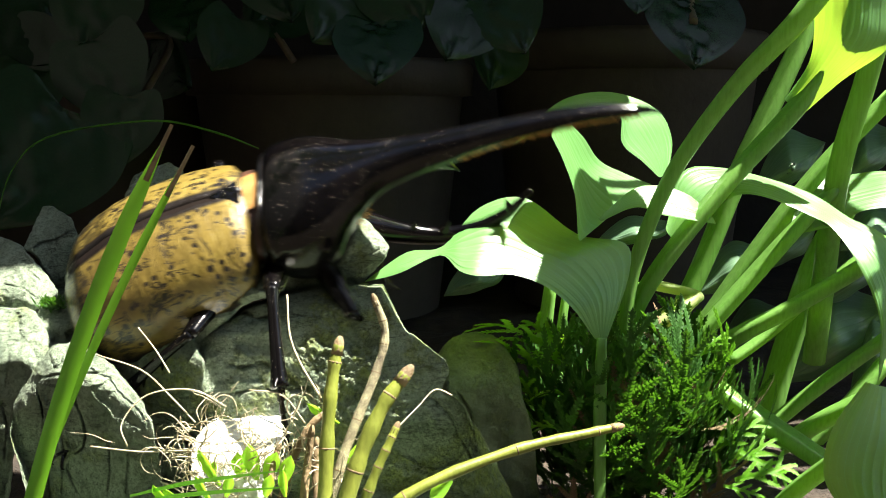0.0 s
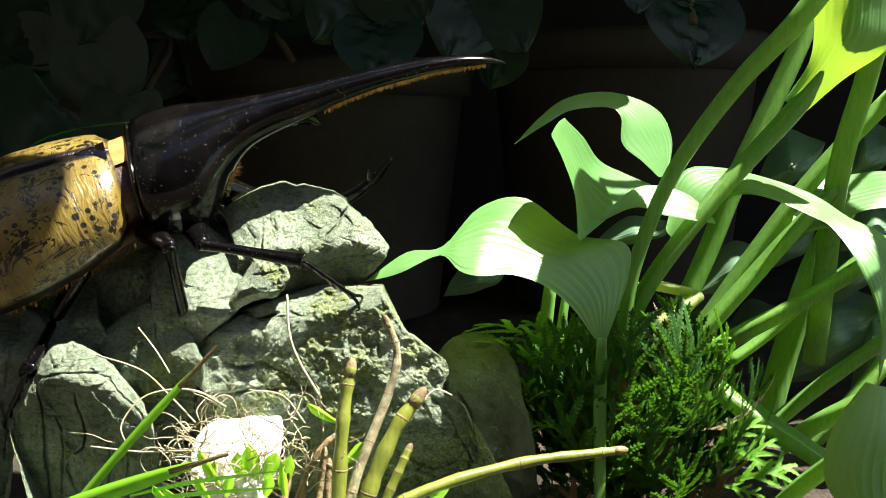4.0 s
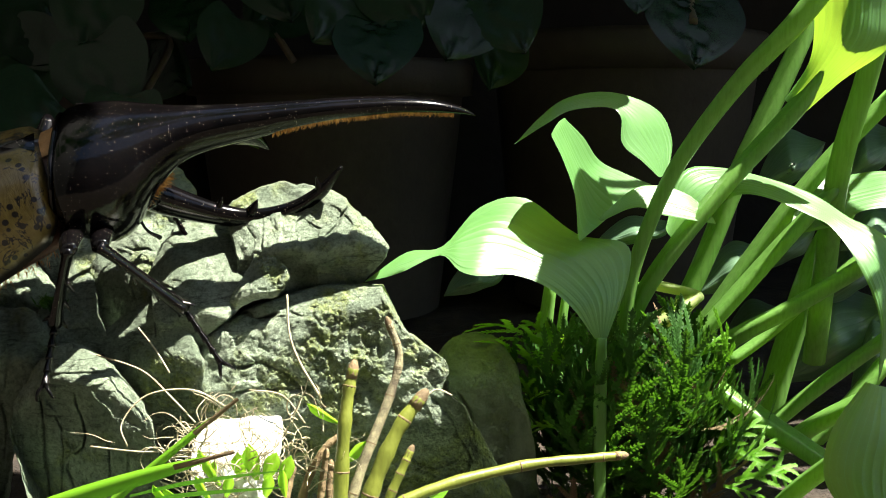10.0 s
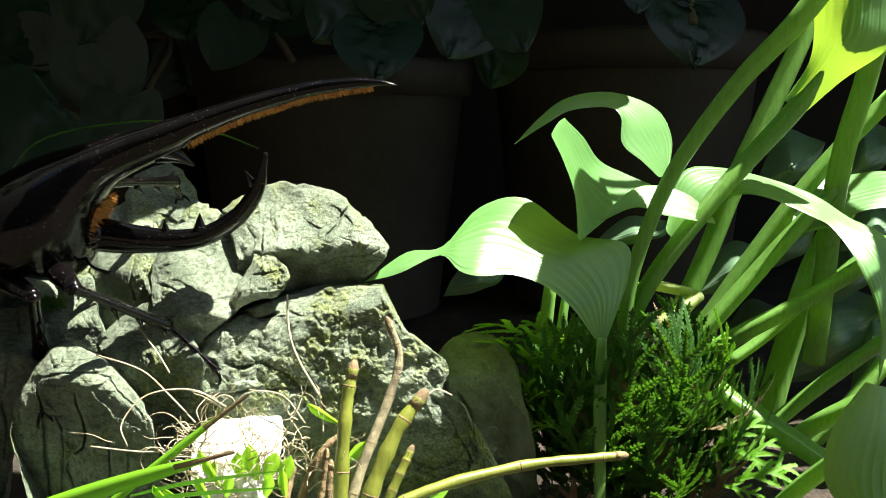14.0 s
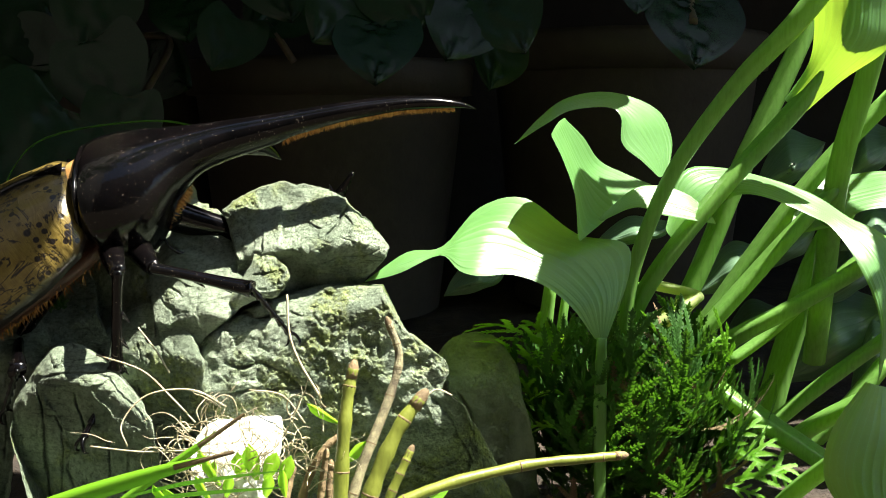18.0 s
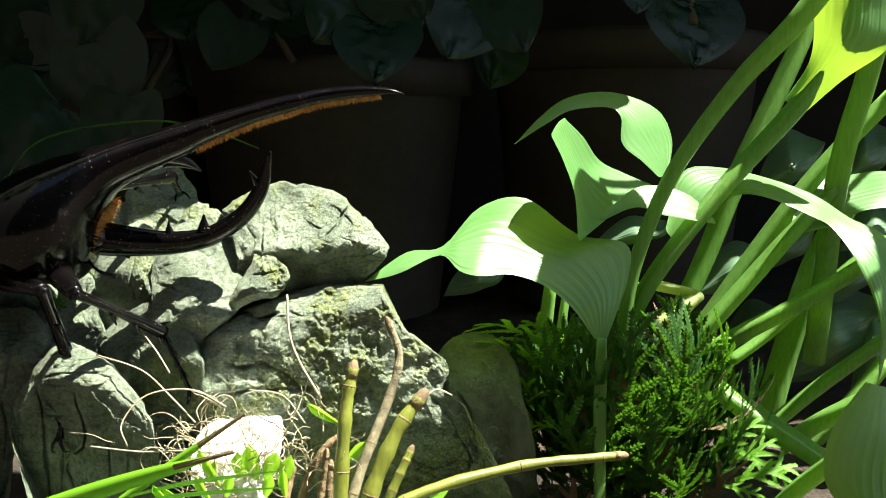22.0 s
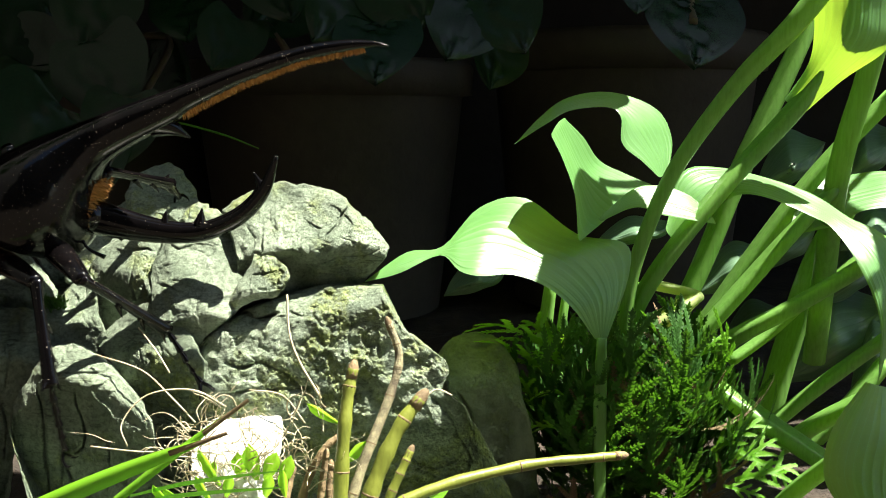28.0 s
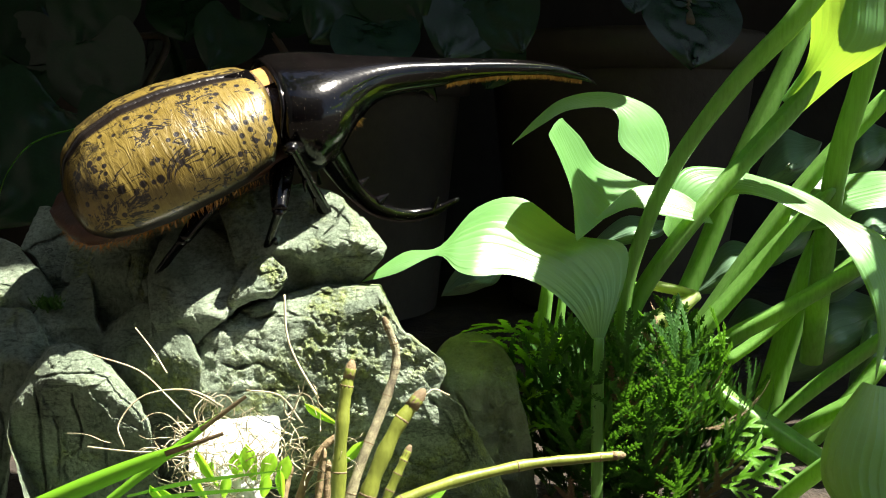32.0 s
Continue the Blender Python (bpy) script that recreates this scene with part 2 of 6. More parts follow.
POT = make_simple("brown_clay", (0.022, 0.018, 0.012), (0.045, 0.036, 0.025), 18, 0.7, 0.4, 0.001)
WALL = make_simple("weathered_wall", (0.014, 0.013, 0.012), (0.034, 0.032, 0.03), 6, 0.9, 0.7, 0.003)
TWIG = make_simple("woody_stem", (0.05, 0.04, 0.025), (0.12, 0.09, 0.06), 160, 0.85, 0.6, 0.0005)


# ---- shape helpers ----
def spline(pts, n):
    """n+1 points along a Catmull-Rom curve through pts (any dimension)."""
    p = np.array([[float(a) for a in q] for q in pts])
    p = np.vstack([2 * p[0] - p[1], p, 2 * p[-1] - p[-2]])
    out = []
    segs = len(p) - 3
    for i in range(n + 1):
        u = min(i / n * segs, segs - 1e-9)
        k = int(u)
        f = u - k
        a, b, c, d = p[k], p[k + 1], p[k + 2], p[k + 3]
        out.append(0.5 * (2 * b + (c - a) * f + (2 * a - 5 * b + 4 * c - d) * f * f + (3 * b - a - 3 * c + d) * f ** 3))
    return out


def sheet(grid, uv=True):
    """A bmesh from rows of points."""
    bm = bmesh.new()
    lay = bm.loops.layers.uv.new("UVMap")
    rows = [[bm.verts.new(p) for p in r] for r in grid]
    n, k = len(rows) - 1, len(rows[0]) - 1
    for i in range(n):
        for j in range(k):
            f = bm.faces.new((rows[i][j], rows[i][j + 1], rows[i + 1][j + 1], rows[i + 1][j]))
            for lp, (a, b) in zip(f.loops, ((i, j), (i, j + 1), (i + 1, j + 1), (i + 1, j))):
                lp[lay].uv = (b / k, a / n)
    return bm


def blade(stations, n=26, k=14, ribs=0, depth=0.0, wave=0.0, seed=0):
    """A leaf blade lofted through stations (one edge, midrib, other edge), with grooved ribs."""
    flat = [[c for p in s for c in p] for s in stations]
    rows = []
    for i, s in enumerate(spline(flat, n)):
        a, m, b = Vector(s[0:3]), Vector(s[3:6]), Vector(s[6:9])
        across = b - a
        row = []
        for j in range(k + 1):
            v = 2 * j / k - 1
            p = m + across * (v / 2) + ((a + b) / 2 - m) * v * v
            row.append(p)
        rows.append(row)
    if ribs or wave:
        for i in range(1, n):
            for j in range(k + 1):
                v = 2 * j / k - 1
                t = rows[i + 1][j] - rows[i - 1][j]
                l = rows[i][min(j + 1, k)] - rows[i][max(j - 1, 0)]
                nrm = t.cross(l)
                if nrm.length > 1e-12:
                    nrm.normalize()
                    w = (rows[i][k] - rows[i][0]).length
                    fade = min(1, w / 0.02)
                    h = depth * fade * (1 - abs(math.cos(v * ribs * math.pi / 2)) ** 8) + wave * fade * noise.noise(rows[i][j] * 60 + Vector((seed, 0, 0))) * (1 - v * v)
                    rows[i][j] = rows[i][j] + nrm * h
    return sheet(rows)


def tube(pts, radii, sides=8, n=None, flat=1.0, groove=0.0, cap=True, bm=None):
    """A tapered tube along a curve; flat squeezes it, groove dents its upper side."""
    n = n or 6 * (len(pts) - 1)
    c = [Vector(p) for p in spline(pts, n)]
    r = [float(q[0]) for q in spline([(a,) for a in radii], n)]
    bm = bm or bmesh.new()
    t = (c[1] - c[0]).normalized()
    side = t.cross(Vector((0, 0, 1)))
    if side.length < 1e-3:
        side = t.cross(Vector((1, 0, 0)))
    side.normalize()
    rings = []
    for i in range(n + 1):
        t = (c[min(i + 1, n)] - c[max(i - 1, 0)]).normalized()
        side = (side - t * side.dot(t)).normalized()
        up = side.cross(t)
        ring = []
        for j in range(sides):
            a = 2 * math.pi * j / sides
            y, z = math.cos(a), math.sin(a) * flat
            if groove and z > 0:
                z *= 1 - groove * (1 - y * y)
            ring.append(bm.verts.new(c[i] + (side * y + up * z) * max(r[i], 1e-5)))
        rings.append(ring)
    for i in range(n):
        for j in range(sides):
            bm.faces.new((rings[i][j], rings[i][(j + 1) % sides], rings[i + 1][(j + 1) % sides], rings[i + 1][j]))
    if cap:
        bm.faces.new(rings[0][::-1])
        bm.faces.new(rings[-1])
    return bm


# ---- setting ----
def build_ground():
    n = 60
    rows = []
    for i in range(n + 1):
        row = []
        for j in range(n + 1):
            x, y = (2 * j / n - 1), (2 * i / n - 1)
            x, y = 0.5 * x + 60 * x ** 9, 0.4 + 0.5 * y + 60 * y ** 9
            h = 0.006 * noise.noise((x * 30, y * 30, 0)) + 0.003 * noise.noise((x * 110, y * 110, 2)) if abs(x) < 2 and abs(y) < 2 else 0
            row.append(Vector((x, y, h - 0.004)))
        rows.append(row)
    ob = part("ground", sheet(rows), SOIL, None)
    tagged(ob, "dark bare garden soil", "ground", kind="structure")


def build_wall():
    bm = bmesh.new()
    bmesh.ops.create_cube(bm, size=1)
    bmesh.ops.scale(bm, vec=(3.0, 0.1, 1.2), verts=bm.verts)
    bmesh.ops.translate(bm, vec=(0, 0.85, 0.55), verts=bm.verts)
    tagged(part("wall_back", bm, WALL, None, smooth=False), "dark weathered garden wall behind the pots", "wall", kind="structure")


def build_enclosure():
    def slab(name, size, at, mat, label, cat):
        bm = bmesh.new()
        bmesh.ops.create_cube(bm, size=1)
        bmesh.ops.scale(bm, vec=size, verts=bm.verts)
        bmesh.ops.translate(bm, vec=at, verts=bm.verts)
        tagged(part(name, bm, mat, None, smooth=False), label, cat, kind="structure")

    # two walls added out of view to hold back light from the sky
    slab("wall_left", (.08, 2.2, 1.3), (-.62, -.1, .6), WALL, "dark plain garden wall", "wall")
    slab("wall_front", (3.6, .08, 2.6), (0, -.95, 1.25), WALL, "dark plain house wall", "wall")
    # slab added out of view, its front edge sets the shade behind
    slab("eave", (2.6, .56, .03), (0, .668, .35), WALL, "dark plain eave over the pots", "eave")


build_ground()
build_wall()
build_enclosure()


def boulder(label, outline, facets, cracks=(), set_back=0.0, rim=26, seed=0, rings=60, around=220, crumbly=0.0, thick=0.03, mat=None, name="rock", chip=1.0, grow=0.0):
    """A broken rock. The heap leans back; each rock is cut by flat facets (place across and down, height in mm, two slopes),
    rounded at its rim, chipped, split by cracks, and crumbly in patches."""
    pts = np.array(outline, float)
    loop = np.vstack([pts, pts[:1]])
    seg = np.hypot(*np.diff(loop, axis=0).T)
    run = np.concatenate([[0], np.cumsum(seg)])
    at = np.linspace(0, run[-1], around, endpoint=False)
    edge = np.stack([np.interp(at, run, loop[:, 0]), np.interp(at, run, loop[:, 1])], 1)
    for _ in range(2):
        edge = (np.roll(edge, 1, 0) + 2 * edge + np.roll(edge, -1, 0)) / 4
    wob = np.array([[noise.fractal(Vector((x * .03, y * .03, seed + 5)), .6, 2.1, 5), noise.fractal(Vector((x * .03, y * .03, seed + 9)), .6, 2.1, 5)] for x, y in edge])
    edge = edge + wob * 3.0
    centre = edge.mean(0)
    edge = edge + (edge - centre) / np.hypot(*(edge - centre).T)[:, None] * grow
    s = np.sin(np.arange(1, rings + 1) / rings * math.pi / 2) ** .85
    grid = centre + (edge - centre)[None] * s[:, None, None]
    flat = np.vstack([centre[None], grid.reshape(-1, 2)])

    def away(q, line, closed=False):
        best = np.full(len(q), 1e9)
        line = np.array(line, float)
        for a, b in zip(line[:-1], line[1:]):
            ab = b - a
            f = np.clip(((q - a) @ ab) / max(ab @ ab, 1e-9), 0, 1)
            best = np.minimum(best, np.hypot(*(q - a - f[:, None] * ab).T))
        return best

    def soft(a, b, k):
        return np.where(np.abs(a - b) < k, np.minimum(a, b) - (k - np.abs(a - b)) ** 2 / (4 * k), np.minimum(a, b))

    dist = away(flat, np.vstack([edge, edge[:1]]))
    h = None
    for x0, y0, h0, gx, gy in facets:
        f = h0 + gx * (flat[:, 0] - x0) + gy * (flat[:, 1] - y0)
        h = f if h is None else soft(h, f, 1.6)
    f = np.clip(dist / (rim * .62), 0, 1)
    h = soft(h, (np.max(h) + 2) * (1 - (1 - f) ** 3) ** .6, 1.0)
    inner = np.clip(dist / 12, 0, 1)
    off = Vector((seed * 3.1, seed * 1.7, seed * .9))
    crumb = np.zeros(len(flat))
    lean = .6 + .5 * math.sin(seed * 2.3)
    ca, sa = math.cos(lean), math.sin(lean)
    warped = flat.copy()
    for i, (x, y) in enumerate(flat):
        q = Vector((x * .00015, y * .00015, h[i] * .0006)) + off
        w = noise.noise_vector(q * 160)
        warped[i] += (w.x * 3.5, w.y * 3.5)
        w2 = q + w * .0022
        # flat chips, each tilted its own way
        d = 0
        for size, slope in ((.017, .34), (.0062, .26)):
            dd, c = noise.voronoi(w2 / size)
            t = noise.cell_vector(c[0] * 7.3) - Vector((.5, .5, .5))
            k = min(1, (dd[1] - dd[0]) / .2)
            d += ((w2 / size - c[0]).dot(t) * slope * size * 1000) * (.45 + .55 * k) * chip
        # beds of the stone, seen as fine steps that run aslant
        bed = (x * ca + y * sa) * .075 + w.z * 2.4 + noise.noise(q * 60) * 4
        d += .28 * (bed - math.floor(bed)) * max(0, noise.noise(q * 75 + Vector((4, 0, 0))) + .15)
        m = noise.fractal(q * 55 + Vector((0, 7, 0)), .5, 2, 3) * .9 + crumbly + noise.noise(q * 300) * .22
        m = min(1, max(0, m * 2.2))
        crumb[i] = m
        d += (1 - 2 * abs(noise.noise(q * 120 + w * .35))) * .42 + (1 - 2 * abs(noise.noise(q * 310 + w * .5))) * (.14 + .2 * m)
        d += noise.fractal(q * 260, .5, 2.1, 5) * (.26 + .4 * m) + noise.noise(q * 800) * (.05 + .32 * m) + noise.noise(q * 1500) * (.05 + .26 * m)
        h[i] += d * (.25 + .75 * inner[i])
    for line, depth, width in cracks:
        g = away(warped, line)
        ends = np.minimum(np.hypot(*(flat - line[0]).T), np.hypot(*(flat - line[-1]).T))
        vary = np.array([.65 + .6 * noise.noise(Vector((x * .045, y * .045, seed + depth))) for x, y in flat])
        h -= depth * np.exp(-np.abs(g / (width * .62)) ** 1.4) * np.clip(ends / 14, .15, 1) * vary
    bm = bmesh.new()
    lay = bm.verts.layers.float_color.new("crumble")

    def vert(i, back=None):
        x, y = flat[i]
        d = .273 - .0001 * (y - 330) + set_back * .001
        v = bm.verts.new(Q(x, y, d - h[i] * .001 if back is None else d + back))
        v[lay] = (crumb[i], crumb[i], crumb[i], 1)
        return v

    mid = vert(0)
    front = [[vert(1 + i * around + j) for j in range(around)] for i in range(rings)]
    rear = []
    for i in range(rings - 6, 3, -8):
        f = 1 - s[i] ** 2
        rear.append([vert(1 + i * around + j, thick * math.sqrt(f)) for j in range(around)])
    tail = vert(0, thick)
    for j in range(around):
        k = (j + 1) % around
        bm.faces.new((mid, front[0][j], front[0][k]))
        for a, b in zip(front, front[1:]):
            bm.faces.new((a[j], b[j], b[k], a[k]))
        for a, b in zip([front[-1]] + rear, rear):
            bm.faces.new((a[j], b[j], b[k], a[k]))
        bm.faces.new((rear[-1][j], tail, rear[-1][k]))
    bmesh.ops.recalc_face_normals(bm, faces=bm.faces)
    return tagged(part(name, bm, mat or STONE, None), label, "rock", "rocks under the beetle")


def build_rocks():
    boulder("pale pointed rock on top of the heap, sunlit and cracked",
            [(392, 373), (420, 350), (455, 333), (500, 321), (545, 327), (590, 337), (613, 351), (619, 364), (655, 391), (673, 415), (690, 438), (680, 462), (657, 484), (638, 504), (590, 512), (516, 522), (470, 530), (430, 500), (416, 470), (412, 440), (404, 405)],
            [(500, 400, 10, .005, .03), (600, 440, 9.5, -.02, -.2), (425, 420, 9, .09, 0), (660, 420, 8, -.12, .02), (520, 340, 9, 0, .09)],
            [([(619, 364), (606, 380), (598, 396), (580, 414), (572, 424)], 2.6, 3.2), ([(598, 400), (600, 420), (640, 432)], .8, 2.2), ([(487, 350), (476, 372), (480, 400)], .7, 2.5), ([(560, 345), (530, 380), (520, 420)], .6, 2.5), ([(430, 395), (450, 420), (446, 450)], .9, 3), ([(560, 470), (600, 455), (650, 450), (688, 440)], 1.0, 3)],
            -2, 30, 1, 130, 420, .03)
    boulder("small pale knob of rock wedged in the cleft",
            [(446, 472), (455, 446), (468, 431), (480, 438), (490, 462), (506, 476), (511, 492), (500, 506), (486, 522), (462, 524), (436, 536), (414, 550), (410, 530), (424, 505), (436, 488)],
            [(470, 480, 7, .02, .03), (470, 505, 7.5, 0, -.16), (440, 500, 6, .1, 0)], [([(440, 490), (470, 486), (500, 480)], .8, 2.5)], -6, 16, 2, 40, 130, .1, grow=5)
    boulder("smooth pale rounded rock, sunlit, with fine cracks",
            [(275, 478), (293, 436), (312, 411), (337, 396), (380, 416), (412, 438), (425, 463), (433, 488), (428, 520), (412, 548), (385, 575), (340, 610), (300, 610), (282, 565), (274, 512)],
            [(350, 470, 10, -.01, .035), (300, 500, 9, .10, 0), (330, 560, 10, .03, -.11), (400, 470, 9.5, -.05, .02)],
            [([(276, 505), (300, 510), (316, 520), (325, 532)], 1.6, 3), ([(300, 440), (340, 442), (390, 462)], .5, 1.8), ([(320, 425), (360, 425), (400, 440)], .4, 1.6), ([(430, 500), (415, 520), (404, 545)], 1.2, 2.6), ([(375, 480), (350, 520), (345, 560)], .5, 2)],
            3, 24, 3, 90, 280, -.22, chip=.55, grow=9)
    boulder("mossy-edged rock behind the cleft",
            [(338, 398), (348, 384), (362, 374), (386, 372), (398, 386), (410, 410), (424, 445), (420, 475), (380, 460), (350, 430)],
            [(380, 410, 6, 0, .04), (405, 420, 6, -.1, 0)], [], 6, 14, 4, 36, 120, .2, grow=4)
    boulder("grey-green slab standing in the heap, shaded",
            [(152, 560), (160, 510), (168, 472), (182, 448), (206, 425), (225, 408), (246, 397), (266, 405), (277, 432), (283, 470), (282, 540), (280, 600), (230, 640), (190, 600), (160, 580)],
            [(230, 440, 8, .06, .02), (230, 490, 8.5, .07, -.10), (185, 500, 6, .14, 0), (270, 480, 8, -.08, 0)],
            [([(208, 432), (235, 445), (262, 440), (277, 445)], 1.4, 3), ([(172, 490), (168, 530), (160, 560)], 1.2, 3), ([(240, 450), (230, 500), (245, 540)], .9, 3), ([(190, 480), (215, 520), (210, 560)], .6, 2.5)],
            9, 22, 5, 80, 260, -.12, chip=.8, grow=8)
    boulder("thin pale sliver of rock caught in a crack",
            [(253, 482), (259, 471), (266, 478), (270, 505), (268, 522), (262, 528), (256, 512)], [(262, 500, 5, .05, .03)], [], 4, 8, 6, 16, 60, .1, thick=.008)
    boulder("small grey rock behind the slab",
            [(263, 378), (288, 368), (318, 374), (328, 392), (318, 420), (292, 450), (276, 440), (268, 410)], [(295, 400, 6, .02, .05)], [], 14, 14, 7, 30, 100, 0)
    boulder("small rounded grey pebble in the cleft", [(274, 424), (281, 414), (291, 417), (295, 429), (286, 437), (276, 434)], [(284, 425, 4, 0, .02)], [], 8, 9, 8, 14, 50, -.3, thick=.006, name="pebble")
    boulder("large mossy rock, crumbly and sunlit above, shaded below",
            [(318, 640), (345, 606), (378, 578), (412, 556), (440, 540), (470, 530), (500, 518), (540, 508), (575, 500), (640, 500), (680, 505), (690, 524), (701, 556), (724, 588), (760, 614), (791, 636), (793, 664), (782, 690), (822, 722), (865, 790), (930, 930), (620, 950), (350, 930), (325, 800), (312, 700)],
            [(470, 610, 17, .01, .05), (470, 672, 19, 0, -.22), (600, 530, 17, -.02, -.09), (600, 690, 6, -.01, -.17), (375, 640, 13, .17, -.03), (760, 640, 9, -.12, -.05), (600, 516, 15, 0, .12)],
            [([(394, 557), (414, 549), (440, 556), (452, 566), (474, 562), (496, 550)], 5.5, 5), ([(436, 560), (442, 572), (476, 568)], 3.0, 5), ([(370, 600), (350, 622), (330, 650)], 2.2, 5), ([(395, 640), (430, 652), (462, 640), (505, 660), (540, 690)], 2.0, 5), ([(513, 700), (520, 740), (535, 770), (532, 800)], 1.2, 2.6), ([(560, 520), (556, 560), (590, 600), (588, 650)], .9, 3), ([(640, 560), (615, 590), (625, 640)], .8, 3), ([(690, 560), (668, 600), (674, 650)], .9, 4), ([(760, 700), (800, 740), (830, 800), (860, 860)], 1.6, 4), ([(500, 545), (530, 560), (556, 560)], 1.2, 3), ([(325, 690), (380, 700), (450, 690), (520, 690), (560, 676)], 1.2, 5)],
            10, 34, 9, 170, 540, .2)
    boulder("smooth shaded grey-green rock with slanting cracks",
            [(174, 606), (200, 584), (235, 556), (262, 540), (300, 560), (340, 600), (360, 650), (352, 720), (345, 800), (350, 930), (300, 930), (268, 800), (252, 720), (228, 682), (196, 640)],
            [(260, 590, 8, .06, -.02), (270, 630, 8.5, .07, -.14), (215, 600, 6, .13, .03)],
            [([(242, 677), (250, 705), (261, 740), (256, 790)], 2.6, 4), ([(278, 560), (277, 590), (290, 640)], 1.4, 2.6), ([(240, 600), (250, 640), (243, 676)], .9, 2.6), ([(200, 610), (225, 640), (235, 670)], .8, 2.6), ([(300, 700), (290, 760), (305, 830)], 1.0, 3), ([(262, 745), (290, 738), (300, 760), (288, 780)], 1.4, 3), ([(320, 640), (305, 690), (310, 720)], .8, 2.6)],
            8, 24, 10, 100, 300, -.26, chip=.6, grow=8)
    boulder("low rounded grey-green rock with deep upright cracks",
            [(22, 770), (28, 715), (50, 680), (66, 652), (94, 616), (125, 607), (150, 618), (176, 632), (196, 650), (227, 684), (250, 715), (265, 752), (275, 800), (285, 860), (290, 930), (60, 930), (46, 850)],
            [(130, 645, 11, .02, .03), (140, 675, 12, .05, -.14), (70, 720, 7, .16, 0), (230, 720, 10, -.07, .0), (180, 650, 11, -.05, .05)],
            [([(66, 684), (74, 720), (78, 770), (84, 830), (92, 900)], 3.0, 4), ([(130, 688), (134, 715), (146, 740), (155, 770), (150, 790), (128, 806)], 2.8, 4), ([(96, 730), (108, 760), (113, 800), (110, 880)], 2.2, 3.5), ([(66, 672), (110, 662), (160, 662), (196, 656)], 1.2, 3), ([(128, 806), (118, 830), (140, 880)], 1.6, 3.5), ([(190, 770), (196, 820), (192, 880)], 1.8, 3.5), ([(200, 700), (185, 740), (192, 775)], 1.0, 3), ([(155, 790), (185, 780), (200, 772)], 1.2, 3), ([(225, 760), (230, 800), (222, 880)], 1.6, 3.5)],
            0, 30, 11, 120, 360, -.24, chip=.7, grow=5)
    boulder("big pale slanting rock with layered grain beside the heap",
            [(-90, 430), (-30, 424), (0, 421), (35, 431), (56, 456), (84, 486), (104, 514), (100, 535), (60, 552), (0, 560), (-90, 560)],
            [(20, 490, 9, .0, .05), (70, 500, 8, -.1, .02), (20, 535, 9, 0, -.12)],
            [([(0, 470), (40, 474), (80, 500)], .7, 2), ([(0, 500), (40, 510), (70, 530)], .7, 2), ([(0, 445), (40, 452), (64, 475)], .6, 2), ([(10, 556), (22, 530), (30, 520)], 1.4, 3)],
            16, 20, 12, 60, 180, -.3, chip=.5)
    boulder("pointed grey-green rock at the back of the heap",
            [(40, 440), (52, 410), (66, 384), (78, 364), (92, 364), (124, 386), (144, 420), (152, 500), (140, 545), (100, 545), (92, 500), (66, 460)],
            [(95, 430, 8, .03, .05), (120, 440, 8, -.08, .02), (95, 490, 9, 0, -.08)], [([(92, 400), (100, 440), (96, 480)], .8, 2.5), ([(120, 420), (118, 470)], .7, 2.5)], 30, 16, 13, 50, 150, -.1, chip=.7)
    boulder("grey shaded rock with a rounded brow",
            [(-90, 560), (0, 550), (44, 548), (66, 560), (81, 586), (92, 616), (88, 650), (56, 690), (28, 740), (18, 860), (10, 930), (-90, 930)],
            [(20, 600, 9, 0, .05), (20, 640, 10, 0, -.12), (70, 600, 8, -.1, 0)], [([(30, 560), (40, 600), (20, 650)], .9, 3), ([(10, 600), (14, 640), (8, 690)], 1.2, 3), ([(60, 570), (52, 610), (70, 640)], .7, 2.5), ([(0, 700), (14, 760), (6, 830)], 1.6, 4)], 7, 24, 14, 60, 190, -.2, chip=.7, grow=5)
    boulder("small grey rock wedged between larger ones", [(68, 568), (76, 545), (90, 533), (106, 533), (116, 552), (112, 590), (124, 614), (95, 622), (76, 592)], [(95, 560, 6, 0, .05), (95, 590, 6.5, 0, -.1)], [([(92, 545), (98, 580)], .6, 2)], 9, 13, 15, 34, 110, -.1, grow=5)
    boulder("rounded grey-green rock in the shade of the slab", [(97, 566), (104, 544), (118, 522), (140, 496), (156, 486), (168, 500), (170, 560), (186, 596), (196, 620), (150, 630), (120, 612), (106, 590)],
            [(135, 540, 7, .04, .05), (140, 580, 7.5, .0, -.1)], [([(140, 520), (130, 560), (140, 590)], .8, 2.5), ([(152, 500), (150, 550)], .6, 2.5)], 11, 18, 16, 40, 130, -.15, grow=6)
    boulder("dark slab at the back of the heap", [(112, 500), (132, 420), (168, 384), (236, 350), (300, 345), (356, 358), (372, 400), (350, 450), (250, 480), (180, 520)], [(240, 410, 7, .0, .04)], [([(190, 390), (200, 440)], 1, 3), ([(270, 360), (260, 410)], .9, 3)], 20, 20, 17, 44, 150, 0)
    boulder("greenish rock standing at the back of the heap",
            [(222, 350), (236, 312), (268, 297), (299, 288), (320, 298), (335, 321), (347, 335), (352, 380), (330, 420), (250, 420), (225, 400)],
            [(290, 330, 7, .0, .06), (325, 330, 6.5, -.12, .02)], [([(310, 296), (306, 330), (318, 360)], .8, 2.5)], 20, 14, 18, 44, 150, .25)
    boulder("green mossy corner of rock", [(318, 392), (328, 370), (352, 360), (368, 361), (372, 376), (350, 400)], [(345, 378, 5, -.02, .05)], [], 10, 12, 19, 24, 80, .4)
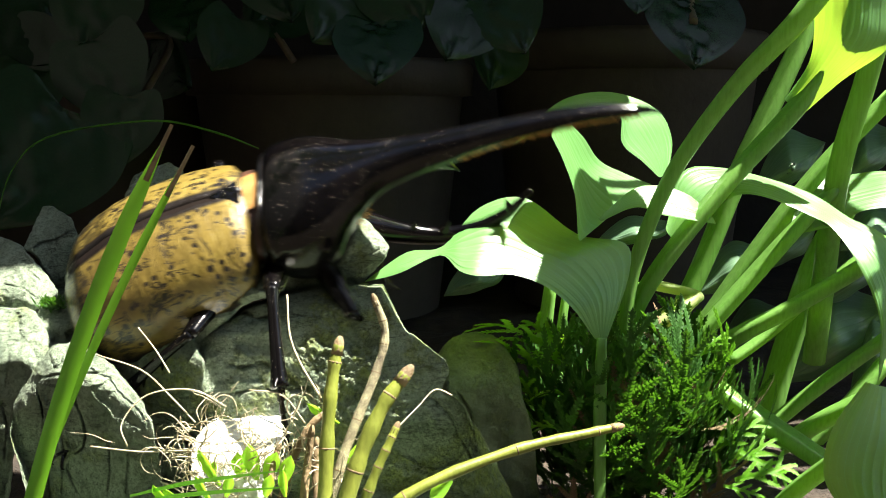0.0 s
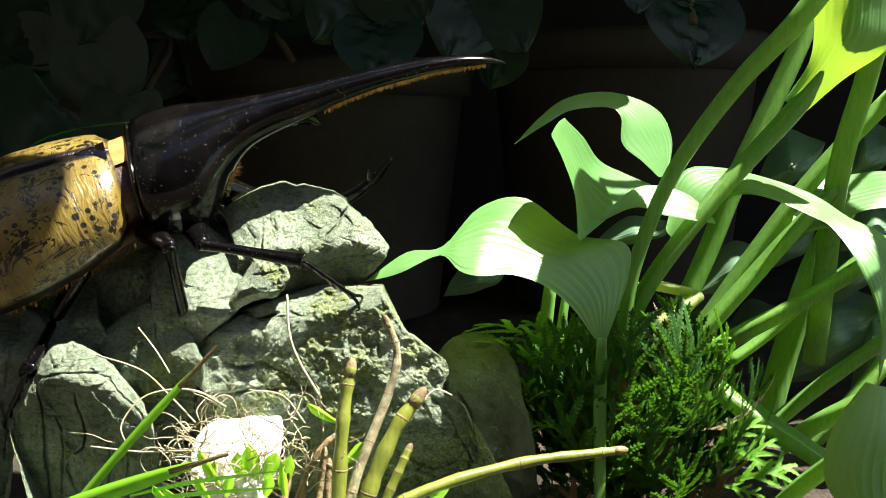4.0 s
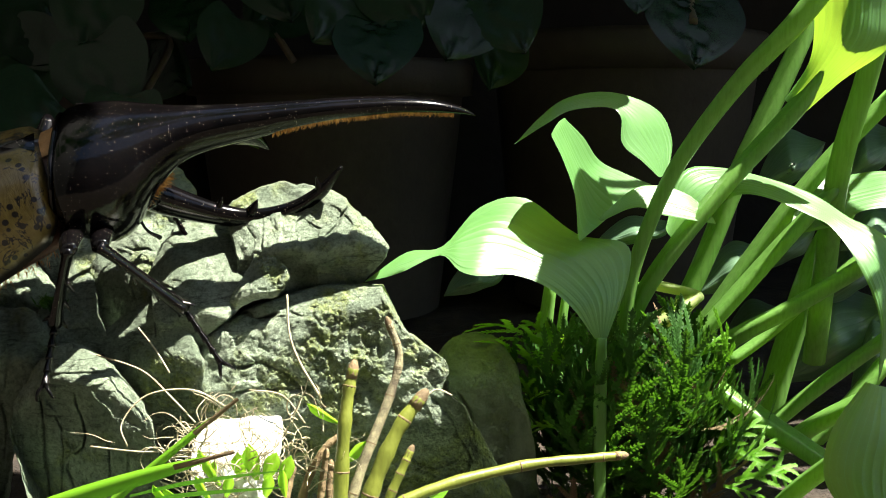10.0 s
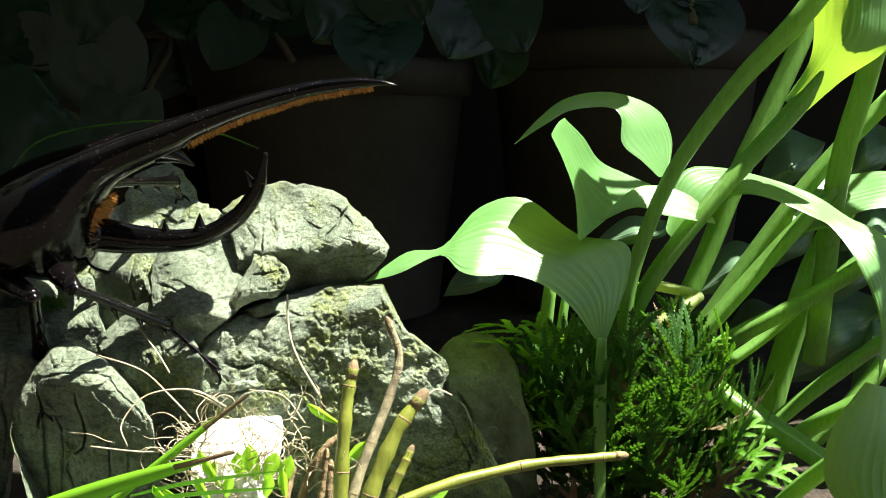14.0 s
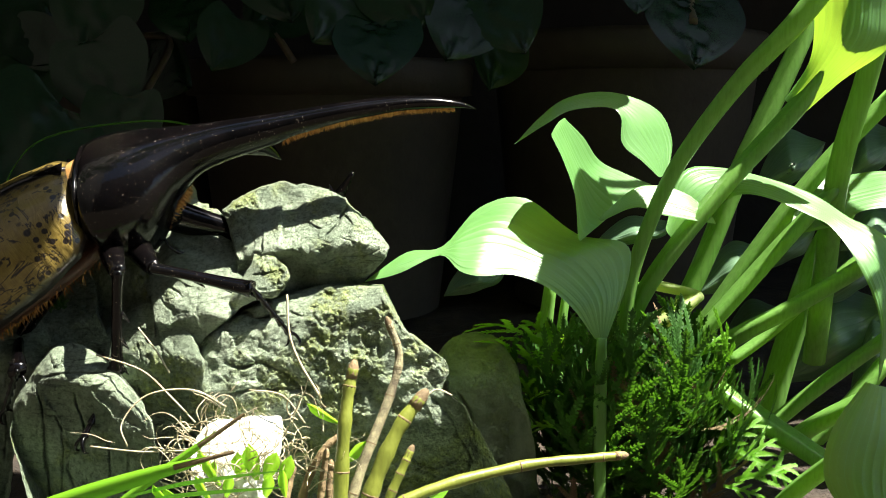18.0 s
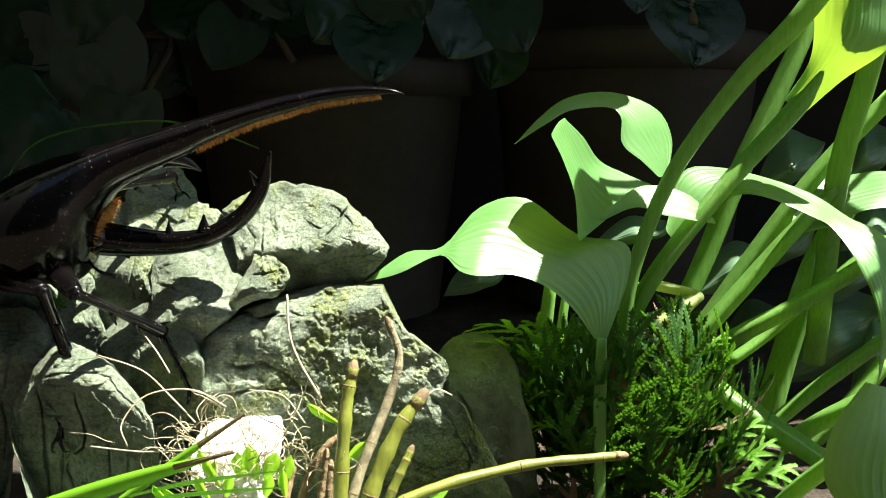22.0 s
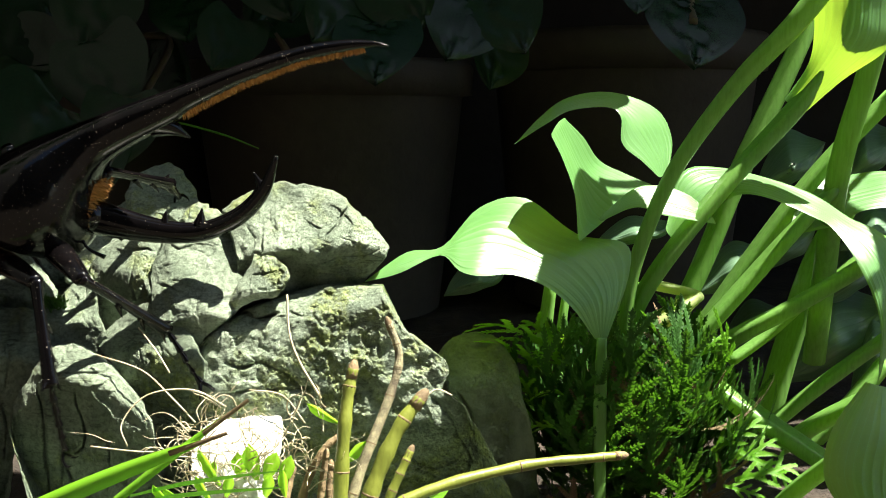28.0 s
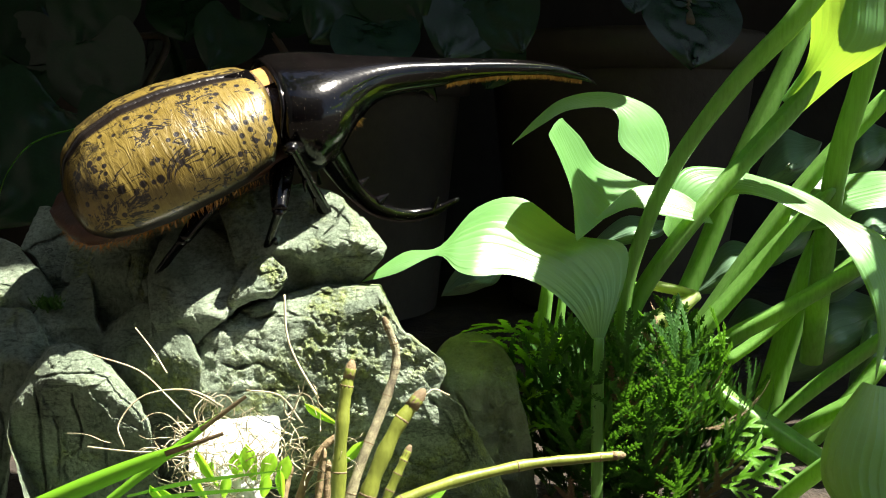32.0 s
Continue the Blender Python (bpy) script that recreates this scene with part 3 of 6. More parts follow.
    boulder("rounded green-grey rock with fine upright grain",
            [(770, 640), (782, 612), (802, 596), (840, 587), (868, 590), (893, 607), (914, 648), (926, 700), (944, 770), (960, 930), (840, 930), (800, 740)],
            [(850, 640, 9, .0, .04), (860, 690, 10, -.02, -.1), (900, 680, 8, -.1, 0)],
            [([(805, 690), (830, 730), (850, 780), (862, 820)], 3.2, 5), ([(850, 600), (860, 680), (890, 780)], .7, 3), ([(825, 600), (838, 660), (842, 720)], .7, 3), ([(880, 620), (896, 700)], .7, 3), ([(800, 622), (840, 612), (885, 618)], .8, 3)],
            36, 30, 20, 70, 220, .1, mat=MOSSY_SHADED_STONE, chip=.6)
    boulder("low ledge of rock under the roots", [(120, 985), (200, 930), (330, 900), (450, 895), (600, 905), (760, 915), (860, 960), (860, 1100), (120, 1100)], [(450, 960, 14, 0, .02)], [], -3, 30, 21, 30, 120, .1)
    boulder("small whitish stone in full sun among the roots",
            [(338, 792), (350, 770), (372, 748), (400, 742), (450, 738), (496, 735), (503, 748), (498, 790), (490, 830), (470, 900), (380, 910), (340, 860)],
            [(420, 780, 5, 0, .07), (420, 820, 7, 0, -.06), (360, 790, 5, .06, 0)], [([(400, 750), (430, 790), (420, 830)], .6, 3)], 3, 14, 22, 40, 140, -.05, thick=.012, mat=PALE_SUNLIT, name="pebble")


build_rocks()

# ---- hosta ----
def hosta_leaf(parent, stations, ribs=9, name="leaf", mat=None, **kw):
    return part(name, blade(stations, 40, 40, ribs, 0.00016, 0.0014, **kw), mat or HOSTA, parent)


def stalk(parent, pts, radii, mat=None, name="stalk", flat=0.8, groove=0.5):
    return part(name, tube(pts, radii, 12, flat=flat, groove=groove), mat or HOSTA_STEM, parent)


def build_hosta():
    h = thing("hosta", "bright green hosta with broad ribbed leaves and thick stalks", "plant", (0.0817, 0.317, 0.0043))
    h.location = (h.location.x, h.location.y, 0)
    keep = h.location.copy()
    h.location = (0, 0, 0)
    # the near leaf that arches over to the rock
    hosta_leaf(h, [((0.0452, 0.256, 0.059), (0.0438, 0.256, 0.0587), (0.0419, 0.256, 0.059)), ((0.0523, 0.2643, 0.075), (0.043, 0.2576, 0.0706), (0.035, 0.2533, 0.0683)), ((0.0527, 0.2725, 0.0832), (0.0358, 0.2608, 0.0791), (0.0271, 0.2521, 0.0746)),
                   ((0.0396, 0.2799, 0.0851), (0.0266, 0.2635, 0.0838), (0.0183, 0.2506, 0.0778)), ((0.0247, 0.2843, 0.0953), (0.0151, 0.2621, 0.0878), (0.0098, 0.2466, 0.0781)), ((0.011, 0.279, 0.0931), (0.0064, 0.2598, 0.086), (0.0046, 0.2487, 0.0791)),
                   ((0, 0.2596, 0.0843), (-0.0006, 0.2574, 0.0834), (-0.0008, 0.2553, 0.0824)), ((-0.01, 0.2593, 0.0826), (-0.011, 0.255, 0.0803), (-0.0119, 0.2526, 0.0779)), ((-0.021, 0.2523, 0.0758), (-0.0212, 0.2523, 0.0756), (-0.0213, 0.2523, 0.0755))])
    stalk(h, [(0.043, 0.2469, -0.0058), (0.0432, 0.2499, 0.0158), (0.0433, 0.2534, 0.0405), (0.0438, 0.256, 0.0593)], [.0017, .0016, .0018, .0014])
    # upright pale leaf
    hosta_leaf(h, [((0.036, 0.2827, 0.1193), (0.033, 0.2744, 0.118), (0.0301, 0.2659, 0.1148)), ((0.0427, 0.2899, 0.1135), (0.0374, 0.2774, 0.1107), (0.0335, 0.2638, 0.1076)), ((0.0486, 0.295, 0.1063), (0.0423, 0.2802, 0.1018), (0.0365, 0.2615, 0.0984)), ((0.0569, 0.2984, 0.1022), (0.0476, 0.2835, 0.0965), (0.0377, 0.2619, 0.0868)), ((0.0657, 0.2999, 0.0986), (0.0534, 0.2849, 0.0925), (0.0389, 0.2638, 0.0855))], seed=2)
    hosta_leaf(h, [((0.045, 0.2745, 0.0902), (0.0455, 0.2745, 0.0899), (0.046, 0.2744, 0.0896)), ((0.056, 0.2817, 0.0982), (0.0559, 0.2784, 0.0961), (0.0563, 0.276, 0.0935)), ((0.0646, 0.2849, 0.0993), (0.0647, 0.2803, 0.0956), (0.065, 0.2767, 0.0911)), ((0.0735, 0.2855, 0.0967), (0.0736, 0.281, 0.0929), (0.0748, 0.2784, 0.0893)), ((0.0805, 0.2837, 0.0906), (0.0809, 0.2825, 0.0894), (0.0813, 0.2813, 0.0881))], seed=8)
    # arching leaf with a drooping tip
    hosta_leaf(h, [((0.0227, 0.3017, 0.1111), (0.0228, 0.3017, 0.1111), (0.023, 0.3017, 0.1113)), ((0.0311, 0.3089, 0.1194), (0.0318, 0.3068, 0.1183), (0.0327, 0.3046, 0.1173)), ((0.0401, 0.3158, 0.1255), (0.0407, 0.3115, 0.1234), (0.0411, 0.3092, 0.1216)), ((0.0526, 0.3222, 0.128), (0.0531, 0.3158, 0.1255), (0.0535, 0.3114, 0.1227)),
                   ((0.064, 0.324, 0.1262), (0.0601, 0.3154, 0.1223), (0.0575, 0.3089, 0.1194)), ((0.0739, 0.3253, 0.1209), (0.0657, 0.3146, 0.1168), (0.0575, 0.3057, 0.1112)), ((0.0773, 0.3219, 0.1115), (0.0707, 0.3135, 0.1087), (0.0644, 0.3069, 0.1054)), ((0.0739, 0.3124, 0.101), (0.0719, 0.3103, 0.1004), (0.07, 0.3082, 0.1002))], ribs=9, seed=3)
    # broad leaf high at the side, seen from below
    hosta_leaf(h, [((0.1042, 0.2935, 0.1249), (0.1059, 0.2912, 0.1225), (0.1097, 0.2929, 0.1201)), ((0.1107, 0.293, 0.1357), (0.112, 0.2865, 0.1321), (0.1213, 0.2923, 0.1306)), ((0.1112, 0.2914, 0.146), (0.1175, 0.282, 0.1432), (0.1331, 0.2896, 0.1399)),
                   ((0.1108, 0.2921, 0.1576), (0.1183, 0.2817, 0.1555), (0.1334, 0.287, 0.1505)), ((0.1142, 0.2893, 0.167), (0.1191, 0.281, 0.1648), (0.1299, 0.2845, 0.1614)), ((0.1223, 0.2822, 0.1736), (0.1231, 0.2822, 0.1736), (0.1239, 0.2822, 0.1733))], seed=4)
    # arched leaf whose end hangs down
    hosta_leaf(h, [((0.0675, 0.2861, 0.086), (0.0685, 0.2858, 0.0842), (0.0702, 0.2856, 0.0826)), ((0.0743, 0.2964, 0.1024), (0.0762, 0.2896, 0.0966), (0.0786, 0.2845, 0.0895)), ((0.0876, 0.3007, 0.1039), (0.0875, 0.2921, 0.1005), (0.0881, 0.2855, 0.0962)), ((0.1039, 0.2981, 0.1001), (0.1004, 0.2897, 0.0979), (0.0973, 0.2834, 0.0957)),
                   ((0.1151, 0.2935, 0.0957), (0.1116, 0.285, 0.0928), (0.1086, 0.2786, 0.0908)), ((0.1213, 0.2826, 0.09), (0.1167, 0.2763, 0.0887), (0.1131, 0.2721, 0.0872)), ((0.1294, 0.2737, 0.0842), (0.1227, 0.2671, 0.0807), (0.1174, 0.2626, 0.0769)), ((0.1307, 0.2674, 0.0679), (0.1253, 0.2609, 0.065), (0.1215, 0.2586, 0.0632)), ((0.1203, 0.2544, 0.0479), (0.1201, 0.2544, 0.0476), (0.12, 0.2544, 0.0473))], seed=5)
    # broad pale leaf at the side
    hosta_leaf(h, [((0.1223, 0.3327, 0.0805), (0.1235, 0.3325, 0.0791), (0.1255, 0.3325, 0.0787)), ((0.1313, 0.3448, 0.0946), (0.1339, 0.3368, 0.0879), (0.1378, 0.33, 0.0822)), ((0.1441, 0.3483, 0.0976), (0.1464, 0.3374, 0.0919), (0.1464, 0.3287, 0.0875)), ((0.1613, 0.3456, 0.1002), (0.1611, 0.3358, 0.0948), (0.1609, 0.3289, 0.0891)), ((0.1812, 0.3401, 0.0969), (0.1795, 0.3355, 0.0932), (0.1788, 0.3332, 0.091))], seed=6)
    # near leaf low at the side
    hosta_leaf(h, [((0.105, 0.2291, 0.0545), (0.108, 0.227, 0.054), (0.1145, 0.2288, 0.0526)), ((0.0955, 0.2237, 0.0448), (0.1023, 0.2176, 0.0441), (0.1171, 0.2213, 0.0421)), ((0.0914, 0.2183, 0.0354), (0.0987, 0.2113, 0.0354), (0.1164, 0.2157, 0.0308)), ((0.0941, 0.2133, 0.0283), (0.1011, 0.2079, 0.0258), (0.113, 0.2105, 0.0226)), ((0.1055, 0.2075, 0.0157), (0.1068, 0.2075, 0.0154), (0.1081, 0.2075, 0.0154))], seed=7)
    # unseen leaves added overhead to shade the near leaf and the arching one: (depth, one edge, other edge)
    lean = SUN_DIR / SUN_DIR.z
    for k, (z0, edges) in enumerate(((.205, ((.230, .0, .004), (.236, -.0075, .018), (.246, -.0112, .027), (.258, -.0114, .028), (.269, -.0108, .020), (.278, -.008, .011), (.285, .001, .003))),
                                     # second layer over the first, added only to deepen its shade
                                     (.217, ((.228, .0, .006), (.236, -.007, .018), (.246, -.0108, .027), (.258, -.011, .028), (.269, -.0102, .021), (.280, .001, .004))),
                                     (.215, ((.291, -.023, -.020), (.299, -.030, -.008), (.309, -.030, .000), (.318, -.024, .003), (.327, -.012, -.008))))):
        hosta_leaf(h, [((u0 + lean.x * z0, v + lean.y * z0, z0 - .002), ((u0 + u1) / 2 + lean.x * z0, v + lean.y * z0, z0 + .001), (u1 + lean.x * z0, v + lean.y * z0, z0 - .002)) for v, u0, u1 in edges], seed=30 + k)
        ex, ey = edges[-1][1] + lean.x * z0, edges[-1][0] + lean.y * z0
        stalk(h, [(ex, ey, z0), (ex + .04, ey + .02, z0 + .012), (ex + .09, ey + .03, z0), (ex + .13, ey + .04, z0 - .07), (ex + .135, ey + .04, 0)], [.0012, .002, .0034, .004, .0045])
    # two more unseen leaves, added to shade the low leaf and the side stalks
    for k, (px, py, d, up, w) in enumerate(((1530, 790, .215, .15, .022), (1440, 640, .30, .21, .016))):
        g = Q(px, py, d) + SUN_DIR * up
        hosta_leaf(h, [((g.x - r * w, g.y + q, g.z - .004), (g.x, g.y + q, g.z + .002), (g.x + r * w, g.y + q, g.z - .004)) for q, r in ((-.04, .05), (-.03, .7), (-.01, 1), (.012, .95), (.03, .6), (.045, .05))], seed=40 + k)
        stalk(h, [(g.x, g.y + .043, g.z), (g.x + .03, g.y + .06, g.z + .008), (g.x + .09, g.y + .06, g.z - .02), (g.x + .12, g.y + .06, 0)], [.0014, .002, .0034, .0045])
    # shaded leaves behind, sky sheen mixed into their blue-grey colour
    for sd, (x, y, w, hgt, d) in enumerate([(1395, 285, 60, 55, .39), (1300, 475, 70, 48, .385), (1545, 400, 60, 45, .385), (1470, 590, 95, 90, .40), (1120, 410, 70, 28, .385), (1530, 270, 50, 60, .40), (1230, 640, 60, 60, .40), (840, 490, 55, 35, .40), (1380, 430, 60, 50, .40), (1500, 480, 50, 60, .40), (1330, 580, 60, 50, .41), (1545, 620, 40, 70, .39)]):
        hosta_leaf(h, [(Q(x - w, y + hgt, d), Q(x - w, y + hgt, d), Q(x - w, y + hgt, d)), (Q(x - w * .7, y, d + .02), Q(x - w * .45, y + hgt * .4, d - .005), Q(x - w * .2, y + hgt * .9, d)),
                       (Q(x - w * .1, y - hgt, d + .02), Q(x + w * .1, y, d - .01), Q(x + w * .35, y + hgt * .6, d)), (Q(x + w * .6, y - hgt * .8, d + .02), Q(x + w * .6, y - hgt * .2, d), Q(x + w * .8, y + hgt * .3, d)), (Q(x + w * 1.1, y - hgt * .6, d), Q(x + w * 1.1, y - hgt * .6, d), Q(x + w * 1.1, y - hgt * .6, d))], seed=10 + sd, mat=GLAUCOUS_SHEEN)
    # stalks
    stalk(h, [(0.0536, 0.2785, 0.0537), (0.0563, 0.2766, 0.0763), (0.0662, 0.2744, 0.1038), (0.0823, 0.2718, 0.1283), (0.0967, 0.27, 0.1444), (0.1069, 0.2699, 0.1578)], [.0032, .0028, .0030, .0035, .0040, .0044])
    stalk(h, [(0.0507, 0.2805, 0.0462), (0.0589, 0.2811, 0.0652), (0.0686, 0.2813, 0.0807), (0.0855, 0.2841, 0.1011), (0.1051, 0.289, 0.1216), (0.1105, 0.2891, 0.1292), (0.1151, 0.2873, 0.1382)], [.0042, .0038, .0038, .0038, .0042, .0030, .0010])
    stalk(h, [(0.0751, 0.3354, 0.0275), (0.0936, 0.3408, 0.0661), (0.1079, 0.3457, 0.1007), (0.1244, 0.3505, 0.1352), (0.1346, 0.3537, 0.1575)], [.0046, .0046, .0048, .0046, .0042])
    stalk(h, [(0.1405, 0.3506, 0.0277), (0.1366, 0.3298, 0.0957), (0.142, 0.3246, 0.1303), (0.1482, 0.3234, 0.158)], [.0042, .004, .0038, .0036])
    stalk(h, [(0.0845, 0.3405, 0.0282), (0.1141, 0.3417, 0.0722), (0.1347, 0.3407, 0.1009), (0.1586, 0.3394, 0.1278)], [.0048, .0046, .0044, .0042])
    stalk(h, [(0.0889, 0.3273, 0.042), (0.1062, 0.3281, 0.0621), (0.1209, 0.3276, 0.0797), (0.1366, 0.3298, 0.0957)], [.0042, .0042, .0038, .003])
    stalk(h, [(0.0785, 0.3157, 0.0313), (0.0957, 0.3107, 0.046), (0.1136, 0.3044, 0.0584), (0.1331, 0.2965, 0.0738), (0.1432, 0.2926, 0.0826)], [.0046, .0046, .0042, .004, .004])
    stalk(h, [(0.1246, 0.3566, -0.001), (0.1334, 0.3609, 0.0295), (0.1424, 0.3606, 0.063), (0.1533, 0.3589, 0.0871)], [.0058, .0056, .0052, .0048])
    stalk(h, [(0.1104, 0.3272, 0.0048), (0.1267, 0.3244, 0.0213), (0.1405, 0.3212, 0.0344), (0.1577, 0.3182, 0.0491)], [.0036, .0036, .0036, .0034])
    stalk(h, [(0.1134, 0.3076, 0.0097), (0.1248, 0.304, 0.0198), (0.1358, 0.2907, 0.0325)], [.0040, .0042, .0042])
    stalk(h, [(0.0877, 0.2562, 0.0031), (0.096, 0.2502, 0.0173), (0.1035, 0.2399, 0.0309), (0.1079, 0.2311, 0.0401)], [.0038, .0038, .0036, .003])
    stalk(h, [(0.1083, 0.3506, 0.0277), (0.1233, 0.3521, 0.0383), (0.1385, 0.3492, 0.0541), (0.1632, 0.3472, 0.0756)], [.003, .0028, .0026, .0024])
    stalk(h, [(0.1679, 0.3506, 0.0277), (0.1533, 0.3482, 0.0108), (0.1381, 0.3506, -0.008)], [.004, .004, .004])
    for a, b, c, w in ((930, 955, 975, .0034), (1010, 990, 1005, .0024), (1090, 1110, 1135, .003)):
        stalk(h, [Q(a, 760, .35), Q(b, 640, .35), Q(c, 500, .35)], [w, w, w * .8])
    # snapped stalks with frayed ends
    stalk(h, [(0.0564, 0.3019, 0.0405), (0.0638, 0.3032, 0.0497), (0.0749, 0.3041, 0.0566), (0.0839, 0.3069, 0.0621)], [.0040, .0044, .0044, .0030], PALE_STALK, "snapped_stalk")
    stalk(h, [(0.0667, 0.3104, 0.0652), (0.0749, 0.3092, 0.0639), (0.0842, 0.3069, 0.0621)], [.0024, .0028, .0020], PALE_STALK, "snapped_stalk")
    stalk(h, [(0.082, 0.2765, 0.0396), (0.0909, 0.2706, 0.0337), (0.1011, 0.2657, 0.0273), (0.1094, 0.2609, 0.0222)], [.0040, .0046, .0044, .0042], None, "cut_stalk")
    tagged(h)


build_hosta()

# ---- spikemoss ----
def frond_mesh(seed, mat):
    """A flat spray of forked shoots, each closely set with small scale leaves."""
    rnd = random.Random(seed)
    bm = bmesh.new()

    def leaflet(p, d, n, size):
        s = d.cross(n).normalized()
        bm.faces.new([bm.verts.new(q) for q in (p, p + d * size * .45 + s * size * .3 + n * size * .05, p + d * size, p + d * size * .45 - s * size * .3 + n * size * .05)])

    def shoot(p0, d, n, length, steps, size, fork):
        p = Vector(p0)
        side = d.cross(n).normalized()
        for i in range(steps):
            f = i / steps
            d = (d - n * .03 + side * rnd.uniform(-.05, .05)).normalized()
            side = d.cross(n).normalized()
            n = side.cross(d).normalized()
            q = p + d * length / steps
            w = .008
            bm.faces.new([bm.verts.new(x) for x in (p - side * w, p + side * w, q + side * w, q - side * w)])
            sz = size * (1 - .3 * f) * rnd.uniform(.85, 1.15)
            for sg in (1, -1):
                leaflet(p, (d * .8 + side * sg * .9 + n * rnd.uniform(0, .3)).normalized(), n, sz)
                leaflet(p + d * length / steps * .5, (d + side * sg * .45 + n * .35).normalized(), n, sz * .7)
            if fork and 3 < i < steps - 4 and i % 4 == 0:
                sg = 1 if i % 8 == 0 else -1
                shoot(p, (d + side * sg * .75).normalized(), n, length * rnd.uniform(.28, .42), 9, size * .95, False)
            p = q
        leaflet(p, d, n, size * .6)

    shoot((0, 0, 0), Vector((0, .2, 1)).normalized(), Vector((0, 1, -.2)).normalized(), 1.0, 32, .064, True)
    me = bpy.data.meshes.new("frond")
    bm.to_mesh(me)
    bm.free()
    me.materials.append(mat)
    return me


def build_spikemoss():
    h = thing("spikemoss", "dark green bushy spikemoss with scaly fronds", "plant")
    rnd = random.Random(4)
    kinds = [frond_mesh(i, MOSS_LEAF) for i in range(7)]
    dry = [frond_mesh(20 + i, BARK) for i in range(2)]
    fresh = [frond_mesh(30 + i, FRESH) for i in range(2)]
    root = Vector((0.0571, 0.2771, 0.0081))
    root.z = 0.0
    h.location = root
    for i in range(270):
        ang = rnd.uniform(0, 2 * math.pi)
        lean = rnd.uniform(0.05, 1.25) ** 1.0
        ob = new("frond", dry[i % 2] if i % 9 == 4 else kinds[i % 7])
        ob.parent = h
        size = rnd.uniform(.022, .040) * (1 - .1 * lean)
        rr = rnd.uniform(0, .016)
        base = Vector((math.cos(ang) * rr * 1.6, math.sin(ang) * rr, rnd.uniform(.0, .034)))
        turn = Matrix.Rotation(ang - math.pi / 2, 4, "Z") @ Matrix.Rotation(-lean, 4, "X") @ Matrix.Rotation(rnd.uniform(-.5, .5), 4, "Z")
        ob.matrix_basis = Matrix.Translation(base) @ turn @ Matrix.Diagonal((size, size, size, 1))
    # long fronds that reach towards the rock
    for x, y, d, tx, ty in ((1000, 640, .285, 830, 535), (985, 680, .28, 850, 560), (1010, 620, .29, 900, 560), (960, 750, .28, 900, 640), (1230, 640, .285, 1290, 590), (1290, 820, .27, 1390, 790), (1300, 850, .265, 1430, 835), (1280, 860, .262, 1360, 880), (1260, 800, .272, 1350, 735), (1310, 800, .268, 1420, 860), (1000, 700, .275, 925, 690), (990, 760, .272, 905, 745), (1010, 660, .28, 940, 600)):
        a, b = Vector(Q(x, y, d)), Vector(Q(tx, ty, d - .004))
        ob = new("frond", fresh[rnd.randrange(2)])
        ob.parent = h
        q = (b - a).to_track_quat("Z", "Y")
        s = (b - a).length / 1.0
        ob.matrix_basis = Matrix.Translation(a - root) @ q.to_matrix().to_4x4() @ Matrix.Rotation(rnd.uniform(.6, 1.2), 4, "Z") @ Matrix.Diagonal((s, s, s, 1))


build_spikemoss()

# ---- orchid canes, roots and small leaves ----
def cane(parent, pts, r0, nodes, seed, mat, label=""):
    """A jointed cane: swollen joints, dark rings and a ragged dry end."""
    rnd = random.Random(seed)
    n = nodes * 6
    c = [Vector(p) for p in spline(pts, n)]
    radii = []
    for i in range(n + 1):
        f = i / n
        k = i % 6
        r = r0 * (1.0 - .3 * f) * (1.08 if k == 0 else (1.03 if k in (1, 5) else .95))
        radii.append(r * rnd.uniform(.95, 1.05) * (1 if i < n else .5))
    ob = part("cane", tube([tuple(p) for p in c], radii, 10, n=n), mat, parent, label)
    for i in range(6, n, 12 if seed % 2 else 6):
        d = (c[i + 1] - c[i - 1]).normalized() * r0 * .12
        part("joint_ring", tube([tuple(c[i] - d), tuple(c[i]), tuple(c[i] + d)], [radii[i] * 1.0, radii[i] * 1.03, radii[i] * 1.0], 10, n=3), BARK, ob, "dark joint ring")
    d = (c[-1] - c[-2]).normalized() * r0
    part("dry_end", tube([tuple(c[-1] - d * 1.6), tuple(c[-1]), tuple(c[-1] + d * .8)], [radii[-2] * 1.03, radii[-2] * .9, radii[-2] * .3], 8, n=4), BARK, ob, "dry brown end")
    return ob


